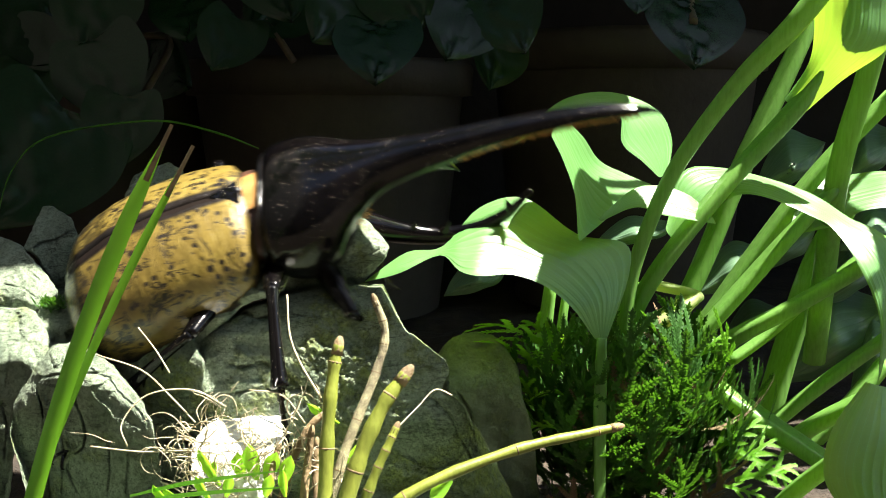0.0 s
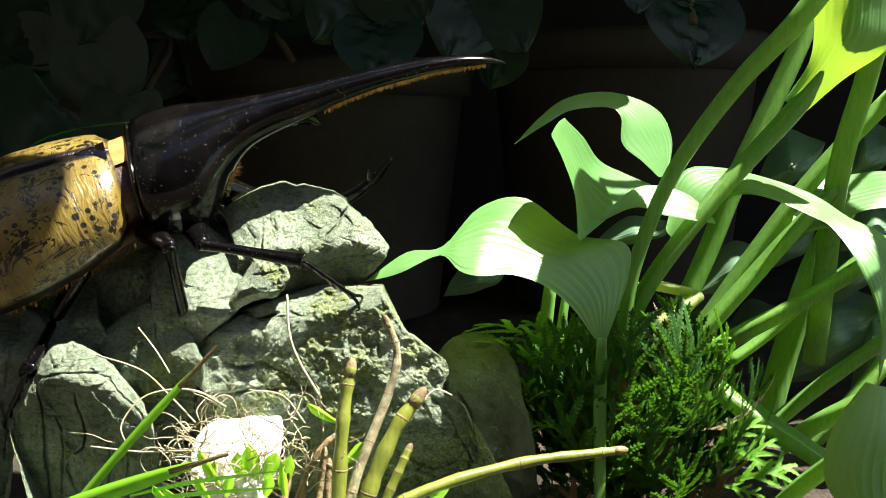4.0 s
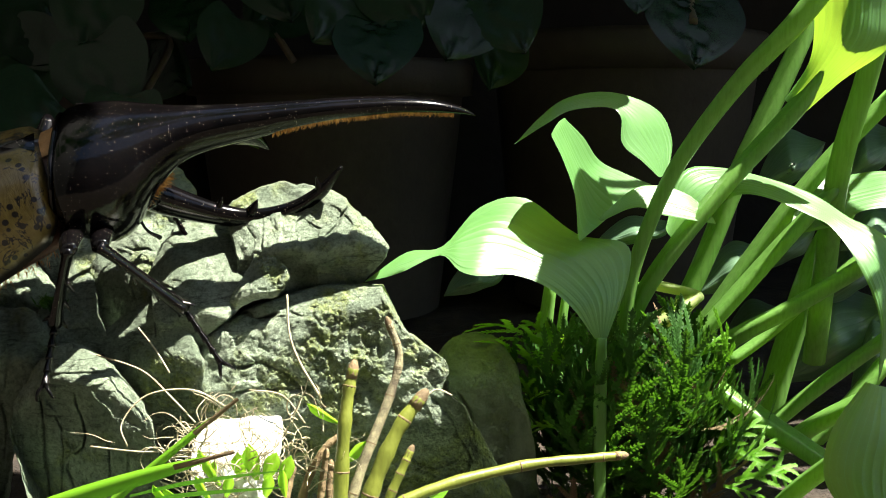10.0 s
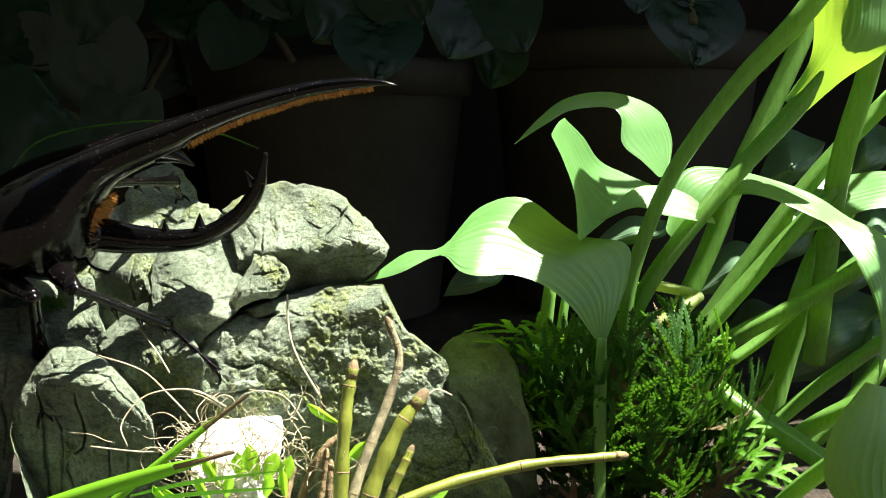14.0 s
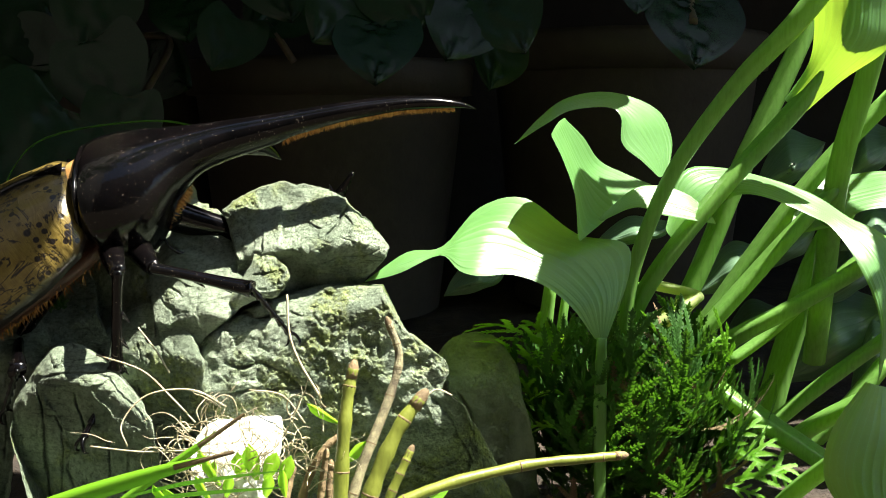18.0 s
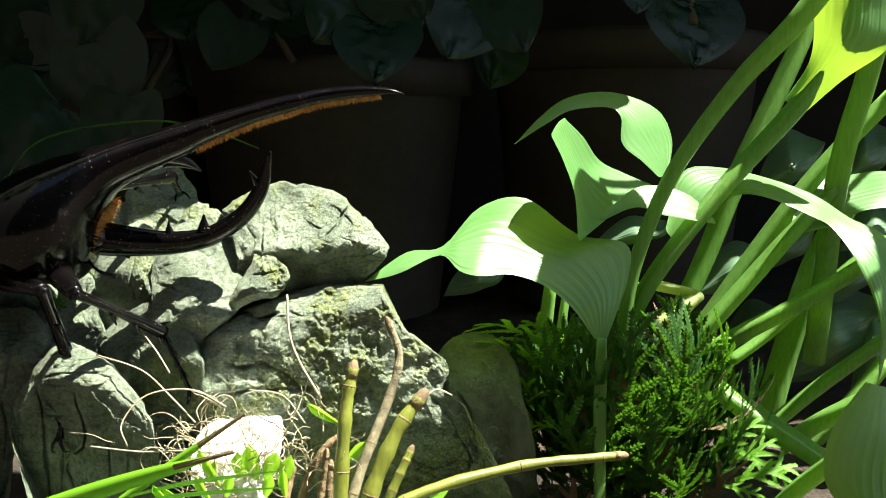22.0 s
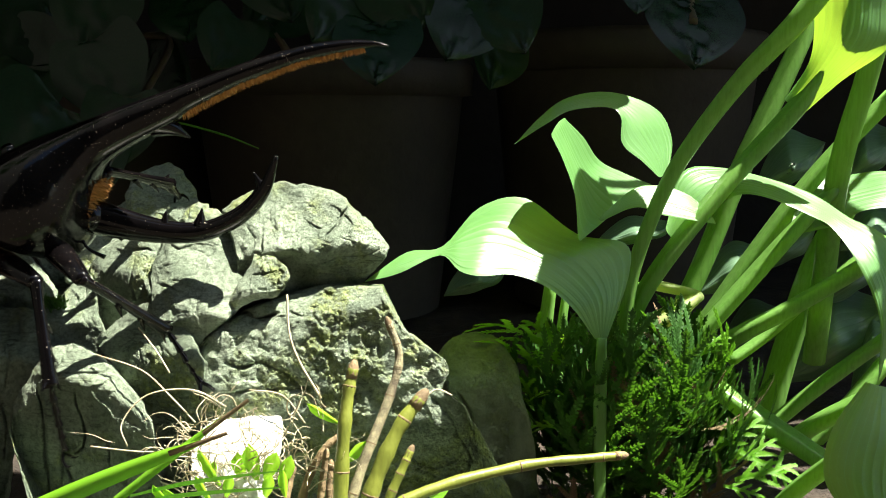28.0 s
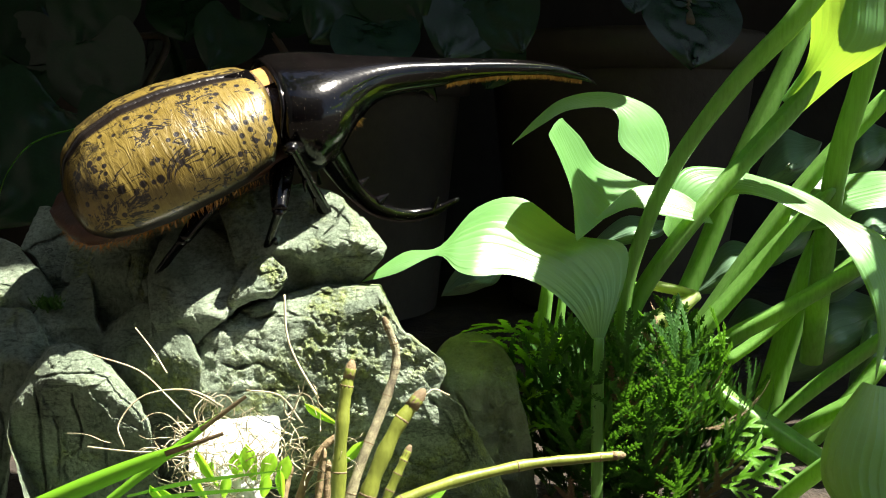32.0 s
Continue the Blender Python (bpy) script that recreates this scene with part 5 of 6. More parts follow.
    for p, q, r in (((23.5, 0, -2.4), (24, 0, 1.4), 1.2), ((32.5, 0, -1.8), (33.2, 0, 2.4), 1.4), ((48.6, 0, 8.6), (46.6, 0, 12.6), 1.1)):
        tube([tuple(Vector(p) * MM), tuple((Vector(p) * .5 + Vector(q) * .5) * MM), tuple(Vector(q) * MM)], [r * MM * 1.3, r * MM * .7, .15 * MM], 7, bm=hd)
    for sd in (-1, 1):
        tube([tuple(Vector(p) * MM) for p in ((3, sd * 5, -3.5), (6, sd * 7.5, -7), (10, sd * 7, -9.5))], [.5 * MM, .4 * MM, .7 * MM], 6, bm=hd)
    head = part("head", hd, CHITIN, thorax, "black head with a curved toothed horn")
    legs = {}
    for sd, sn in ((-1, "right"), (1, "left")):
        for pos, (lf, lt, ls) in (("front", (22, 26, 19)), ("middle", (22, 25, 20)), ("hind", (24, 28, 22))):
            fm = tube([tuple(Vector(p) * MM) for p in ((0, 0, 0), (lf * .3, 0, .4), (lf * .7, 0, .5), (lf, 0, 0))], [2.8 * MM, 3.4 * MM, 2.8 * MM, 2.0 * MM], 10, flat=.75)
            fem = part("femur", fm, CHITIN, b)
            tm = tube([tuple(Vector(p) * MM) for p in ((-.6, 0, 0), (lt * .25, 0, .2), (lt * .7, 0, .1), (lt, 0, 0))], [1.75 * MM, 1.45 * MM, 1.75 * MM, 2.3 * MM], 9, flat=.8)
            for k, zz in ((.45, -1), (.72, -1), (.98, -1), (.96, 1)):
                tube([tuple(Vector(p) * MM) for p in ((lt * k - 1, 0, zz * .8), (lt * k + .2, 0, zz * 1.9), (lt * k + 1.6, 0, zz * 3.0))], [.9 * MM, .5 * MM, .12 * MM], 6, bm=tm)
            tib = part("tibia", tm, CHITIN, fem)
            sm = bmesh.new()
            for k in range(5):
                x0, x1 = ls * .84 * k / 5, ls * .84 * (k + 1) / 5
                tube([tuple(Vector(p) * MM) for p in ((x0 - .3, 0, 0), ((x0 + x1) / 2, 0, .1), (x1, 0, 0))], [.55 * MM, .72 * MM, 1.0 * MM], 7, bm=sm)
            for sg in (-1, 1):
                tube([tuple(Vector(p) * MM) for p in ((ls * .82, 0, 0), (ls * .92, sg * 1.2, .4), (ls, sg * 2.0, -.6), (ls * .99, sg * 2.1, -1.8))], [.55 * MM, .45 * MM, .3 * MM, .08 * MM], 6, bm=sm)
            tar = part("tarsus", sm, CHITIN, fem)
            legs[sn + "_" + pos] = (fem, tib, tar, lf * MM, lt * MM, ls * MM)
    return b, thorax, head, legs


BEETLE, THORAX, HEAD, LEGS = build_beetle()

# ---- movement ----
# seconds; place of the waist (m); turn, pitch and roll of the body (degrees); lift and turn of the thorax on it; lift of the head
BODY = []
BODY += [
    (0, -0.0478, 0.2425, 0.1056, -0.36, 23.37, 40.86, -11.43, -8.68, -20),
    (0.3, -0.0702, 0.2433, 0.1076, -2.51, 35.67, 35.41, -11.58, -8.98, -20),
    (1, -0.0649, 0.2358, 0.1098, 0.77, 31.37, 44.42, -15.97, -10.81, -32.02),
    (2, -0.0975, 0.2345, 0.1032, -0.37, 52.04, 30.09, -24.86, -9.94, -22.58),
    (3, -0.0921, 0.2455, 0.1111, 3.59, 33.21, 27.94, -11.15, -5.44, -26),
    (5.5, -0.0715, 0.2494, 0.121, 27.37, 7.61, 35.96, -7.05, -5.13, -19),
    (6, -0.0716, 0.2496, 0.1213, 20.68, 3.3, 37.27, -4.52, -3.41, -27),
    (7, -0.0815, 0.2586, 0.1236, 16.05, 15.63, 14.84, -17.44, -10.99, -26),
    (8, -0.0946, 0.2558, 0.1253, -1.07, 21.75, 39.85, -16.74, -13.13, -33),
]
BODY += [
    (9, -0.1006, 0.223, 0.1204, 10.34, 29.33, 37.12, -20.81, -12.32, -18),
    (10, -0.0937, 0.2299, 0.1192, 9.15, 24.72, 29.69, -22.09, -8.67, -14),
    (11, -0.1045, 0.2441, 0.119, -4.53, 25.8, 28.62, -18.85, -9.73, -9),
    (12, -0.1221, 0.2415, 0.1146, -0.89, 22.87, 13.87, -5.82, -1.44, -20),
    (13, -0.1187, 0.239, 0.107, -2.36, 22.37, 13.84, -5.83, -1.44, -11),
    (14, -0.1138, 0.238, 0.1068, -4.08, 18.14, 14.36, -5.81, -1.49, -8),
    (17, -0.1004, 0.2477, 0.116, 7.27, 26.01, 26.69, -12.95, -5.89, -32),
    (18, -0.0936, 0.2429, 0.1128, 7.95, 32.44, 20.54, -25.97, -6.64, -14),
    (19, -0.1058, 0.2391, 0.1031, -8.96, 11.96, 12.75, 3.2, 1.96, -6),
]
BODY += [
    (20, -0.1029, 0.2437, 0.1072, -2.33, 13, 20, -6.8, -1.5, 0),
    (21, -0.1063, 0.2427, 0.1079, -0.5, 15.82, 13.23, -6.74, -1, -4),
    (22, -0.1128, 0.2373, 0.1059, 0.24, 17.6, 12.52, -5.86, -1.3, -6),
    (23, -0.1142, 0.2334, 0.0994, -3.43, 17.4, 15.57, -5.78, -1.62, -1),
    (24, -0.1169, 0.2321, 0.1062, -1.27, 7.79, 28, -5.3, -2.82, -6),
    (25, -0.1104, 0.2341, 0.1048, -7.91, 5.72, 23.78, -5.49, -2.43, -6),
    (25.5, -0.0937, 0.2334, 0.1064, -14.5, 8.61, 14.22, -16.1, -2.62, -4),
    (27.5, -0.1051, 0.2395, 0.1196, -5.9, 29.66, 13.52, -22.53, -5.25, -24),
    (28, -0.1148, 0.2391, 0.1111, -3.23, 21.07, 11.97, -5.87, -1.25, -18),
]
BODY += [
    (29, -0.1021, 0.2389, 0.1106, -12.35, 17.04, 22.46, -7.39, -1.53, -6),
    (30, -0.0852, 0.2415, 0.1159, 1.05, 28.32, 21.27, -24.07, -13.01, 0.94),
    (30.5, -0.0745, 0.2455, 0.1207, 6.15, 18.27, 33.72, -11.69, -7.85, 4),
    (31, -0.0638, 0.2487, 0.1247, 12.73, 31.7, 45.19, -19.68, -4.32, -23),
    (31.3, -0.0518, 0.2485, 0.1308, 18.78, 24.92, 27.69, -16.01, -4.57, -36),
    (31.6, -0.0454, 0.2463, 0.1328, 19.66, 21.84, 11.94, -21.26, -4.36, -49),
    (32, -0.0447, 0.2565, 0.136, 20, 20.9, 22, -24, -3, -41),
]
# seconds; bearing and lift (degrees) of thigh, shin and foot of each leg, in the body's space
STEPS = {}
STEPS["left_front"] = []
STEPS["left_front"] += [(0, 56, -2, -97, -31, -90, -59), (0.3, 53, -3, -114, -34, -126, -62), (1, 56, -9, -111, -27, -115, -56), (2, 85, -5, -11, -45, -90, 10), (3, 38, -26, -125, -17, -125, -58), (5.5, 67, 23, -70, -45, -49, -60), (6, 76, 23, -67, -46, -46, -62), (7, 56, 31, -72, -68, 2, -81), (8, 53, -10, -88, -40, -82, -64), (9, 54, 11, -93, -36, -90, -60), (10, 69, 29, -81, -41, -82, -65), (11, 90, -13, -52, -8, -243, -32)]
STEPS["left_front"] += [(11.5, -35, 17, -106, -141, -246, -29), (12, 36, 25, -13, -52, -248, -19), (12.5, 47, 29, -8, -43, -246, -20), (13, -15, 26, 60, -26, -247, -25), (14, -17, 34, 70, -22, -248, -29), (15.5, -53, 32, 69, -27, -251, -39), (17, 95, -16, -60, 15, -260, -53), (17.5, 97, -7, -61, 11, -260, -47), (18, 99, 2, -60, 5, -261, -38), (18.5, 108, 11, -32, 1, -250, -25), (19, 152, 133, 91, -13, -250, -24), (19.5, 138, 140, 84, -15, -251, -28)]
STEPS["left_front"] += [(20, 98, 3, -37, 9, -254, -29), (21, 93, 12, -30, 2, -254, -25), (21.3, 91, 13, -23, 0, -253, -25), (22, -20, 35, 67, -15, -255, -30), (23, -5, 35, 67, -12, -252, -29), (24, -16, 19, 61, -21, -254, -41), (25, -9, 41, 80, -22, -253, -37), (25.5, -2, 70, 99, -20, -252, -26), (26.5, -15, 36, 105, -23, -250, -22), (27.5, -25, 2, 106, -20, -249, -18), (28, -22, 27, 77, -28, -253, -24), (29, -20, 27, 113, -21, -242, -29)]
STEPS["left_front"] += [(30, 55, 22, 265, -55, -98, -80), (30.5, 53, -5, 252, -27, -95, -62), (31, 37, -17, 251, -23, -102, -50), (31.3, 54, 12, 241, -47, -126, -73), (31.6, 52, 40, 182, -75, -238, -73), (32, 57, 35, 21, -101, -229, -81)]
STEPS["right_front"] = []
STEPS["right_front"] += [(0, 462, -167, 29, -71, -890, -109), (0.15, 620, -24, -53, 10, -941, -100), (0.3, 615, -28, -60, -2, -845, -78), (0.6, 613, -27, -57, 14, -861, -93), (1, 612, -26, -50, 33, -681, -68), (1.5, 640, 11, 57, -70, -774, -19), (2, 652, -5, 29, -69, -782, -54), (2.5, 648, -1, 25, -61, -783, -42), (3, 642, 2, 16, -51, -784, -35), (4.5, 631, 18, -49, -4, -746, -57), (5.5, 622, 23, -59, 4, -754, -39), (6, 629, 25, -50, 4, -747, -41)]
STEPS["right_front"] += [(7, 636, -3, -38, -21, -745, -64), (8, 646, 0, -57, -23, -791, -35), (8.5, 638, 14, -56, -35, -816, -60), (9, 637, 15, -25, -70, -818, -35), (9.5, 634, 16, -22, -71, -810, -41), (10, 631, 18, -21, -69, -798, -44), (10.5, 636, 15, 39, -75, -791, -45), (11, 641, 12, 85, -72, -784, -38), (11.5, 645, 1, 82, -60, -775, -44), (12, 648, -11, 80, -48, -764, -50), (12.5, 658, -13, 65, -52, -751, -64), (13, 667, -16, 38, -55, -753, -64)]
STEPS["right_front"] += [(14, 664, -8, 45, -51, -736, -62), (15.5, 648, 3, 49, -56, -759, -50), (16.5, 637, 12, -39, -33, -646, -63), (17, 642, 3, -53, -17, -608, -56), (17.5, 642, 2, -44, -23, -611, -71), (18, 642, -2, -38, -28, -660, -88), (18.5, 652, -5, 44, -38, -756, -45), (19, 668, -8, 60, -25, -707, -33), (19.5, 661, -3, 50, -29, -726, -33), (20, 656, 2, 39, -31, -741, -32), (21, 664, -4, 40, -33, -734, -41), (21.3, 658, -5, 50, -42, -746, -60)]
STEPS["right_front"] += [(21.6, 651, -5, 49, -51, -783, -71), (22, 659, -7, 50, -51, -786, -74), (23, 659, 4, 58, -48, -753, -67), (24, 661, 2, 24, -48, -759, -45), (25, 658, 6, 47, -50, -741, -49), (25.5, 653, 8, 84, -51, -699, -64), (26.5, 653, -8, 85, -58, -720, -80), (27.5, 648, -25, 83, -70, -663, -104), (28, 664, -22, 55, -59, -777, -63), (29, 655, 4, 65, -64, -780, -61), (30, 625, 23, 157, -82, -807, -41), (30.25, 634, 18, 11, -66, -786, -36)]
STEPS["right_front"] += [(30.5, 651, 11, -7, -34, -754, -39), (30.75, 635, 21, -18, -45, -764, -48), (31, 626, 23, -62, -9, -748, -75), (31.3, 597, 29, -54, -40, -692, -78), (31.5, 601, 27, -6, -65, -672, -83), (31.6, 605, 22, 34, -62, -682, -88), (32, 610, 34, 41, -76, -663, -102)]
STEPS["right_middle"] = []
STEPS["right_middle"] += [(0, -85, 31, -102, -17, -129, -58), (0.15, -74, 11, -103, -17, -137, -56), (0.3, -69, -15, -101, -16, -136, -49), (0.6, -78, -5, -96, -14, -135, -52), (1, -93, 5, -87, -11, -125, -51), (1.5, -87, 1, -120, -64, -92, -23), (2, -84, -14, -129, -69, -90, -44), (2.5, -77, -6, -155, -73, -91, -27), (3, -70, 3, -164, -72, -98, -22), (4.5, -74, 17, -119, -72, -100, -20), (5.5, -80, 24, -101, -67, -101, -23), (6, -69, 20, -95, -21, -83, -72)]
STEPS["right_middle"] += [(7, -75, -17, -89, -37, -45, -100), (8, -82, -6, -74, -21, -82, -45), (8.5, -82, 8, -91, -20, -144, -57), (9, -79, 13, -154, -57, -124, -13), (9.5, -84, 16, -182, -56, -116, -12), (10, -89, 18, -199, -52, -109, -13), (10.5, -81, 15, -198, -53, -105, -17), (11, -67, 20, -109, -42, -190, -44), (11.5, -59, -1, -102, -46, -205, -49), (12, -48, -27, -90, -44, -221, -53), (12.5, -48, -27, -218, -54, -81, -28), (13, -48, -21, -227, -50, -83, -28)]
STEPS["right_middle"] += [(14, -43, -14, -223, -47, -83, -35), (15.5, -55, -1, -214, -65, -86, -15), (17, -64, 4, -218, -64, -99, -21), (17.5, -74, 5, -180, -62, -113, -10), (18, -84, 1, -162, -51, -145, -18), (18.5, -59, -6, -194, -63, -125, -28), (19, -31, -4, -229, -68, -103, -37), (19.5, -44, 0, -214, -74, -106, -34), (20, -55, 3, -184, -76, -105, -30), (21, -52, -8, -216, -72, -112, -37), (21.3, -49, -9, -223, -71, -113, -38), (22, -40, -9, -231, -72, -115, -42)]
STEPS["right_middle"] += [(23, -47, -1, -223, -48, -86, -51), (24, -60, 9, -194, -69, -139, -57), (25, -64, 13, -190, -68, -154, -65), (25.5, -65, -2, -203, -35, -198, -54), (26.5, -187, -54, -58, 8, -230, -46), (27.5, -220, -46, -70, -12, -257, -44), (28, -44, -21, -110, -63, -181, -72), (29, -55, -10, -166, -65, -93, -45), (30, -82, -7, -130, -51, -117, -62), (30.25, -87, 5, -129, -42, -178, -76), (30.5, -91, 8, -131, -25, -239, -71), (30.75, -94, 6, -111, -3, -194, -71)]
STEPS["right_middle"] += [(31, -95, 2, -102, 9, -148, -51), (31.3, -109, -1, -175, -74, -124, -18), (31.5, -114, -15, -234, -64, -135, -39), (31.6, -118, -19, -240, -58, -144, -46), (32, -115, -12, -224, -59, -154, -51)]
STEPS["right_hind"] = []
STEPS["right_hind"] += [(0, -117, 22, 181, -22, -134, 11), (0.15, -101, 18, 177, -22, -137, 14), (0.3, -89, 9, 176, -21, -139, 17), (0.6, -90, 18, 220, -6, -191, -13), (1, -109, 23, 234, -5, -197, -18), (1.5, -152, -16, 268, 21, -200, -19), (2, -161, -16, 275, 14, -211, -18), (2.5, -158, -20, 274, 16, -208, -27), (3, -168, -32, 270, 19, -196, -36), (4.5, -162, -37, 255, 20, -204, -55), (5.5, -163, -46, 241, 12, -218, -67), (6, -145, -52, 256, 17, -191, -62)]
STEPS["right_hind"] += [(7, -175, -51, 259, 4, -209, -46), (8, -146, 3, 289, 21, -190, -36), (8.5, -113, 13, 135, -40, -104, 15), (9, -99, 6, 126, -36, -113, 8), (9.5, -116, 7, 129, -33, -106, 6), (10, -173, -15, 272, 19, -203, -39), (10.5, -166, -15, 279, 15, -199, -35), (11, -161, -14, 284, 11, -195, -31), (11.5, -168, -37, 293, 13, -197, -32), (12, -194, -66, 289, 14, -201, -32), (12.5, -69, -13, 135, -10, -116, -38), (13, -67, 0, 136, -12, -131, -43)]
STEPS["right_hind"] += [(14, -75, 5, 144, -17, -141, -50), (15.5, -98, -3, 135, -29, -89, -16), (17, -151, -31, 284, 14, -207, -49), (17.5, -164, -28, 284, 13, -210, -43), (18, -178, -22, 281, 10, -215, -35), (18.5, -186, -41, 296, 11, -208, -37), (19, -49, -5, 138, -19, -120, -56), (19.5, -12, -127, 299, 13, -203, -43), (20, -89, -12, 140, -30, -77, -6), (21, -169, -48, 292, 10, -207, -39), (21.3, -176, -51, 293, 11, -206, -39), (22, -23, -123, 292, 14, -203, -39)]
STEPS["right_hind"] += [(23, -57, 3, 135, -15, -125, -46), (24, -91, -74, 291, 31, -195, -50), (25, -143, -59, 304, 25, -191, -48), (25.5, -171, -24, 296, -5, -199, -38), (26.5, -176, -22, 286, -10, -202, -28), (27.5, -177, -20, 273, -13, -206, -19), (28, -191, -57, 292, 6, -203, -31), (29, -146, -35, 300, 8, -195, -36), (30, -184, -16, 286, 14, -208, -22), (30.25, -186, -31, 277, 21, -199, -25), (30.5, -171, -42, 269, 28, -196, -29), (30.75, -160, -23, 248, 33, -209, -25)]
STEPS["right_hind"] += [(31, -157, -6, 220, 29, -221, -19), (31.3, -173, -25, 211, 2, -229, -17), (31.5, -153, -14, 164, -30, -229, -8), (31.6, -158, -18, 157, -32, -229, -7), (32, -162, -22, 146, -43, -229, -19)]
STEPS["left_middle"] = []
STEPS["left_middle"] += [(0, 80, -4, -122, -33, -146, -58), (0.3, 72, 5, -144, -33, -172, -48), (1, 79, -11, -138, -30, -159, -50), (2, 58, 7, -169, -22, -191, -33), (3, 90, -6, -128, -26, -167, -49), (5.5, 73, 2, -118, -43, -120, -73), (6, 83, -4, -110, -37, -114, -70), (7, 78, 12, -124, -46, -182, -72), (8, 88, -32, -104, -1, -126, -50), (9, 58, 9, -120, -47, -135, -68), (10, 60, 30, -133, -57, -159, -72), (11, 67, 28, -127, -60, -169, -71)]
STEPS["left_middle"] += [(12, 63, 42, -186, -56, -213, -56), (13, 43, 50, -206, -42, -218, -48), (14, 56, 48, -200, -41, -215, -48), (17, 88, 15, -154, -31, -180, -44), (18, 60, 23, -161, -44, -193, -54), (19, 57, 68, -238, -57, -240, -57), (20, 64, 56, -195, -72, -219, -71), (21, 59, 60, -229, -70, -239, -64), (22, 65, 55, -262, -69, -255, -63), (23, 70, 44, -180, -66, -215, -64), (24, 85, 0, -99, -56, -127, -81), (25, 97, 13, -108, -59, -168, -77)]
STEPS["left_middle"] += [(25.5, 89, 49, -195, -84, -237, -71), (27.5, 61, 39, -186, -48, -208, -48), (28, 44, 71, -260, -63, -247, -60), (29, 46, 52, -192, -50, -202, -57), (30, 70, 20, -144, -48, -186, -60), (30.5, 92, -11, -122, -36, -151, -61), (31, 111, -33, -134, -16, -153, -41), (31.3, 64, 16, -152, -43, -180, -60), (31.6, 68, 29, -189, -46, -215, -53), (32, 66, 21, -196, -52, -217, -61)]
STEPS["left_hind"] = []
STEPS["left_hind"] += [(0, 85, 10, -146, -23, -165, -40), (0.3, 73, 16, -166, -12, -181, -28), (1, 86, 2, -162, -18, -173, -34), (2, 61, 16, -185, 4, -196, -11), (3, 92, 18, -156, -20, -178, -32), (5.5, 93, 6, -131, -33, -152, -57), (6, 108, 2, -117, -29, -140, -54), (7, 109, 26, -121, -40, -169, -52), (8, 86, 11, -145, -25, -164, -42), (9, 55, 18, -182, -43, -189, -55), (10, 58, 26, -191, -35, -200, -50), (11, 57, 31, -187, -30, -197, -44)]
STEPS["left_hind"] += [(12, 69, 40, -180, -26, -199, -37), (13, 63, 41, -187, -14, -201, -31), (14, 80, 42, -184, -17, -198, -34), (17, 105, 21, -175, -14, -184, -31), (18, 67, 28, -168, -21, -189, -33), (19, 36, 43, -182, -22, -200, -43), (20, 53, 40, -167, -30, -185, -48), (21, 34, 44, -184, -28, -202, -46), (22, 14, 47, -206, -29, -217, -47), (23, 7, 40, -210, -18, -219, -43), (24, 92, 25, -142, -46, -170, -60), (25, 106, 29, -143, -40, -169, -52)]
STEPS["left_hind"] += [(25.5, 87, 48, -177, -52, -202, -56), (27.5, 67, 40, -183, -17, -199, -28), (28, 19, 44, -206, -22, -217, -39), (29, 69, 37, -170, -19, -186, -36), (30, 75, 28, -162, -29, -186, -39), (30.5, 104, 4, -148, -32, -167, -47), (31, 115, -11, -163, -16, -168, -33), (31.3, 75, 22, -164, -22, -183, -39), (31.6, 85, 34, -185, -23, -202, -37), (32, 83, 32, -166, -16, -184, -32)]


def curve_at(rows, t):
    """Smooth values at t from rows (t, values...), with no overshoot."""
    if t <= rows[0][0]:
        return np.array(rows[0][1:], float)
    for i in range(len(rows) - 1):
        if t <= rows[i + 1][0]:
            t0, t1 = rows[i][0], rows[i + 1][0]
            a, b = np.array(rows[i][1:], float), np.array(rows[i + 1][1:], float)
            f = (t - t0) / (t1 - t0)
            def slope(k):
                if k <= 0 or k >= len(rows) - 1:
                    return np.zeros_like(a)
                l = (np.array(rows[k][1:], float) - np.array(rows[k - 1][1:], float)) / (rows[k][0] - rows[k - 1][0])
                r = (np.array(rows[k + 1][1:], float) - np.array(rows[k][1:], float)) / (rows[k + 1][0] - rows[k][0])
                return np.where(l * r > 0, 2 * l * r / np.where(l + r == 0, 1, l + r), 0)
            h = t1 - t0
            m0, m1 = slope(i) * h, slope(i + 1) * h
            return (2 * f ** 3 - 3 * f ** 2 + 1) * a + (f ** 3 - 2 * f ** 2 + f) * m0 + (-2 * f ** 3 + 3 * f ** 2) * b + (f ** 3 - f ** 2) * m1
    return np.array(rows[-1][1:], float)


def aim(at, way, up):
    """A pose at a place whose x axis points along way and whose z axis leans to up."""
    x = way.normalized()
    y = up.cross(x)
    if y.length < 1e-4:
        y = Vector((0, 1, 0))
    y.normalize()
    z = x.cross(y)
    m = Matrix((x, y, z)).transposed().to_4x4()
    m.translation = at
    return m


def blade_rows(ob, rows):
    """Poses of a stiff grass blade from the place of its tip and its lean (degrees)."""
    return [(t, Matrix.Translation((x, y, z)) @ Matrix.Rotation(radians(-a), 4, "Y")) for t, x, y, z, a in rows]


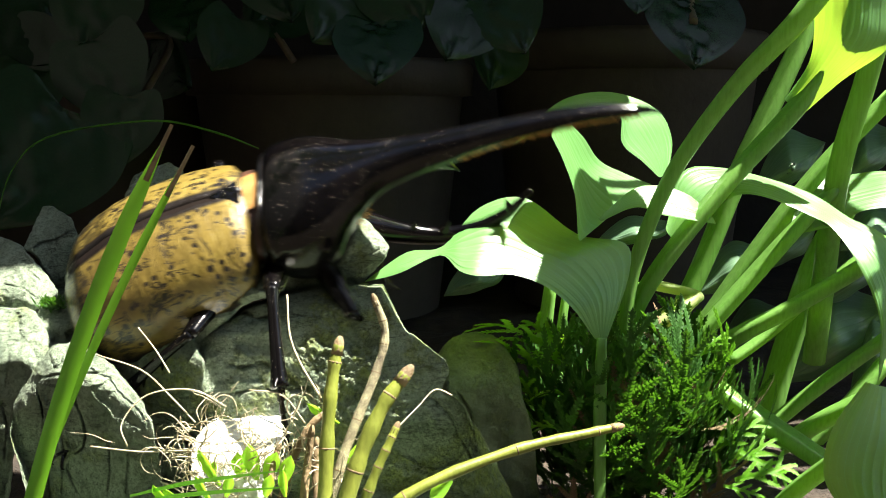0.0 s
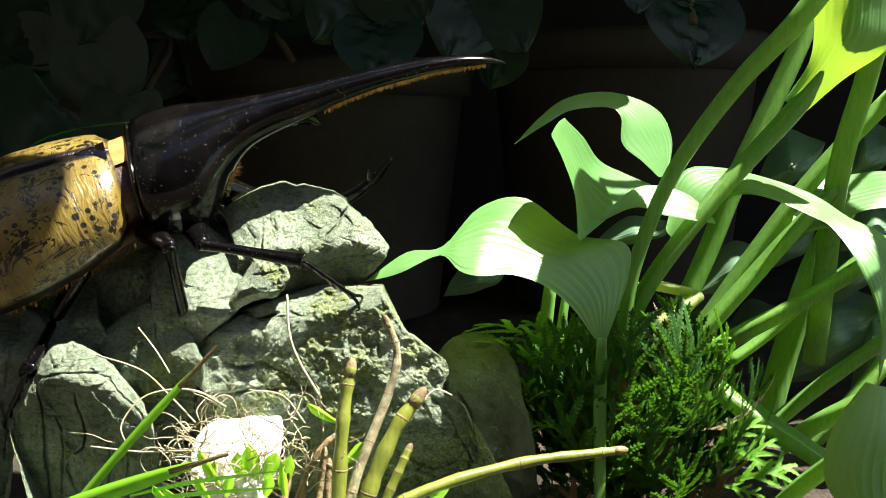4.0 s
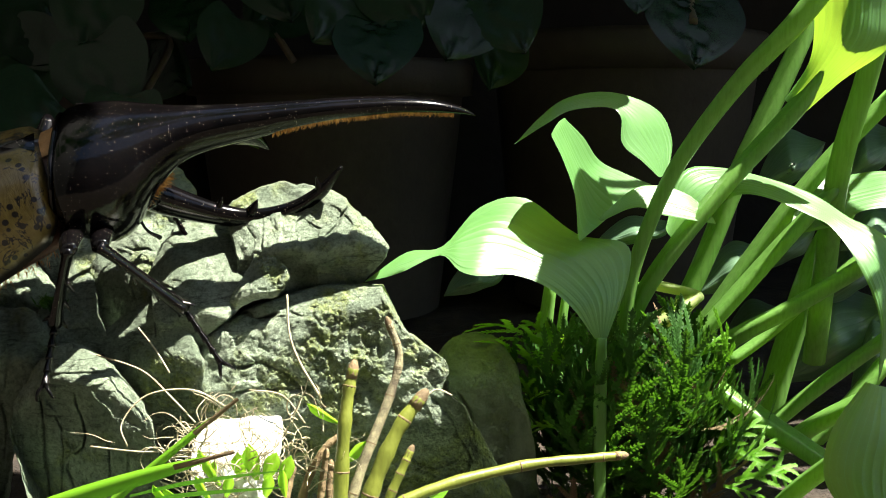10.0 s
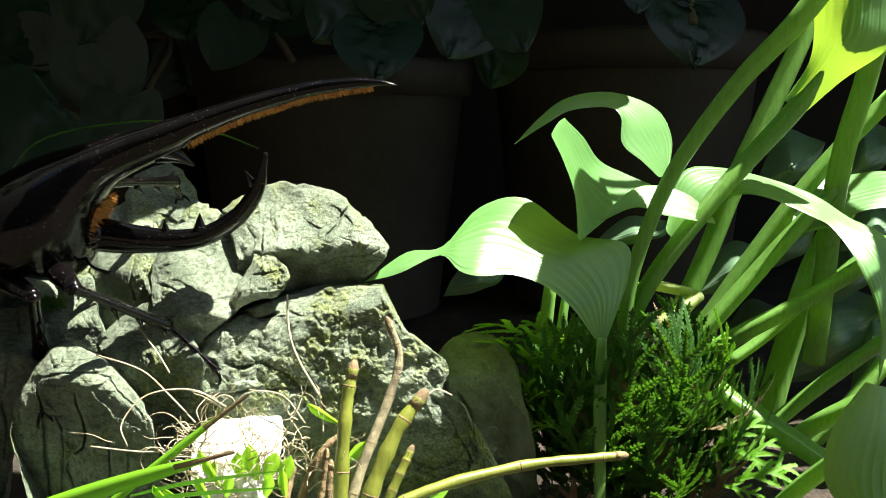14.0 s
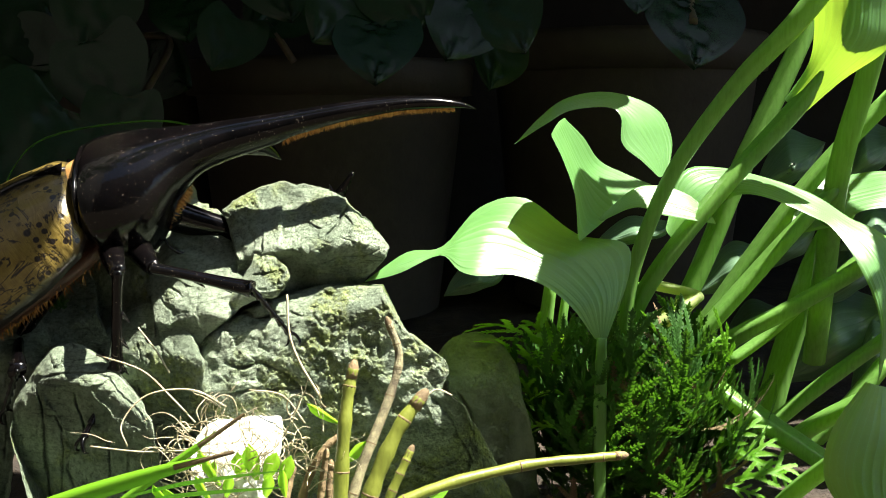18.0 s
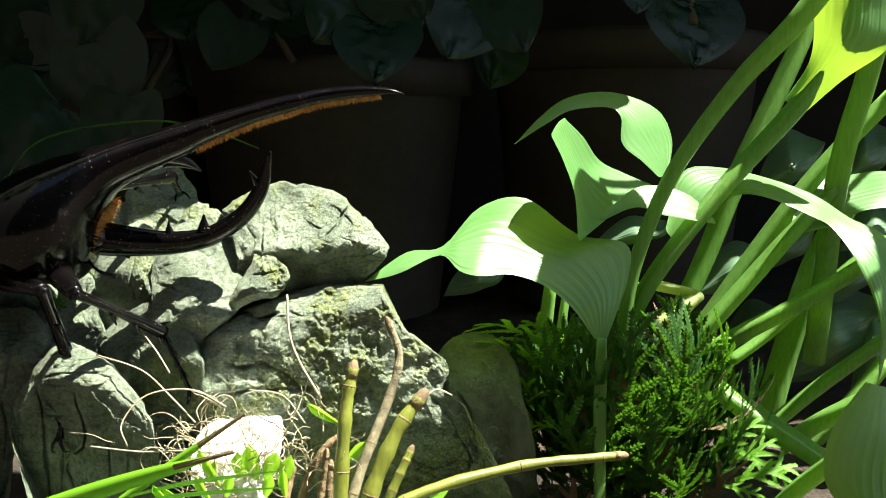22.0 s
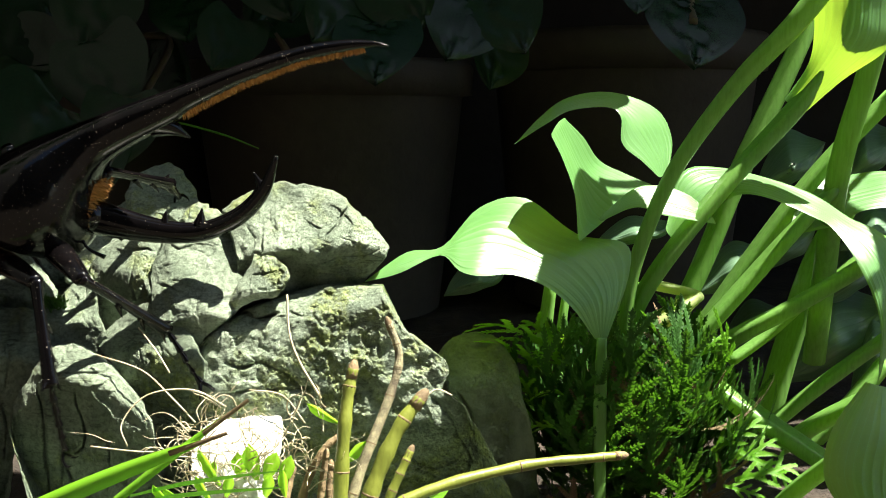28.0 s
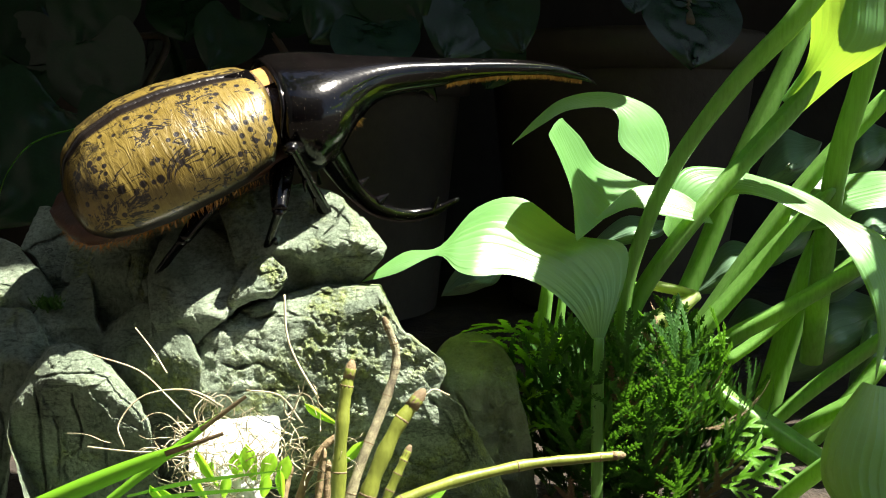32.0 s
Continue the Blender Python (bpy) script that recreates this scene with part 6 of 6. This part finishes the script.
def motions():
    times = [round(i * 0.2, 2) for i in range(161)]
    body, thorax, head = [], [], []
    limbs = {k: ([], [], []) for k in LEGS}
    hips = {"right_front": (10, -8, -25), "left_front": (10, 8, -25), "right_middle": (-7, -10, -23), "left_middle": (-7, 10, -23), "right_hind": (-19, -10, -23), "left_hind": (-19, 10, -23)}
    for t in times:
        x, y, z, rz, ry, rx, lift, turn, nod = curve_at(BODY, t)
        m = Matrix.Translation((x, y, z)) @ Matrix.Rotation(radians(rz), 4, "Z") @ Matrix.Rotation(radians(-ry), 4, "Y") @ Matrix.Rotation(radians(rx), 4, "X")
        th = Matrix.Rotation(radians(turn), 4, "Z") @ Matrix.Rotation(radians(-lift), 4, "Y")
        body.append((t, m))
        thorax.append((t, th))
        head.append((t, Matrix.Translation((0.015, 0, -0.0205)) @ Matrix.Rotation(radians(-nod), 4, "Y")))
        inv = m.inverted()
        for k, (fem, tib, tar, a, b, c) in LEGS.items():
            hip = Vector(hips[k]) * MM
            if "front" in k:
                hip = th @ hip
            ways = []
            for az, el in curve_at(STEPS[k], t).reshape(3, 2):
                ways.append(Vector((math.cos(radians(az)) * math.cos(radians(el)), math.sin(radians(az)) * math.cos(radians(el)), math.sin(radians(el)))))
            knee = hip + ways[0] * a
            ankle = knee + ways[1] * b
            foot = ankle + ways[2] * c
            bend = up = Vector((0.02, 0.01, 1))
            fm = aim(hip, knee - hip, bend)
            finv = fm.inverted()
            limbs[k][0].append((t, fm))
            limbs[k][1].append((t, finv @ aim(knee, ankle - knee, bend)))
            limbs[k][2].append((t, finv @ aim(ankle, foot - ankle, up)))
    walk(BEETLE, body)
    walk(THORAX, thorax)
    walk(HEAD, head)
    walk(GRASS_NEAR, blade_rows(GRASS_NEAR, [(0, -0.0544, 0.1915, 0.1177, 62), (0.45, -0.0547, 0.1913, 0.1161, 61), (0.65, -0.0321, 0.1841, 0.0646, 24), (1, -0.0304, 0.1839, 0.0635, 22), (1.5, -0.04, 0.1837, 0.0618, 22), (2, -0.0496, 0.1835, 0.0601, 23), (3, -0.0434, 0.1824, 0.0528, 17), (5.5, -0.0434, 0.1825, 0.0531, 16), (9, -0.0423, 0.1825, 0.0533, 14), (25.5, -0.0425, 0.1825, 0.0533, 14), (27.5, -0.0436, 0.183, 0.057, 19), (32, -0.0438, 0.183, 0.057, 19)]))
    walk(GRASS_FAR, blade_rows(GRASS_FAR, [(0, -0.0541, 0.206, 0.1131, 60), (0.4, -0.0527, 0.2063, 0.1151, 60), (0.65, -0.0505, 0.199, 0.0626, 26), (1, -0.0487, 0.1992, 0.0641, 26), (2, -0.0472, 0.1984, 0.0588, 32), (3, -0.0477, 0.1994, 0.0656, 40), (5.5, -0.0507, 0.2002, 0.0717, 50), (8, -0.051, 0.2001, 0.0708, 50), (8.6, -0.045, 0.1984, 0.059, 38), (10, -0.0446, 0.1985, 0.0592, 38), (11, -0.0419, 0.1988, 0.0614, 38), (14, -0.0423, 0.1986, 0.0602, 37), (16.5, -0.0432, 0.198, 0.056, 35), (25.5, -0.0432, 0.198, 0.056, 34), (27.5, -0.0424, 0.1984, 0.0586, 36), (32, -0.0423, 0.1986, 0.0598, 36)]))
    rest = ORCHID.matrix_basis.copy()
    walk(ORCHID, [(t, Matrix.Translation((x * MM, 0, z * MM)) @ rest) for t, x, z in ((0, -3.2, 5.5), (.4, -2.6, 6), (.8, -1.2, 1.8), (1, -1.2, 1.8), (2, -1, .9), (3, -.2, .1), (5.5, -.8, .8), (8, -.8, .8), (8.6, 0, 0), (32, 0, 0))])
    rest2 = LEANING.matrix_basis.copy()
    walk(LEANING, [(t, rest2 @ Matrix.Rotation(radians(-a), 4, 'Y')) for t, a in ((0, 7), (.4, 7), (.8, 3.2), (1, 3.2), (2, 2.2), (3, 1), (5.5, 1.8), (8, 1.8), (8.6, 0), (32, 0))])
    for k, (fem, tib, tar, *_) in LEGS.items():
        for ob, rows in zip((fem, tib, tar), limbs[k]):
            walk(ob, rows)


motions()
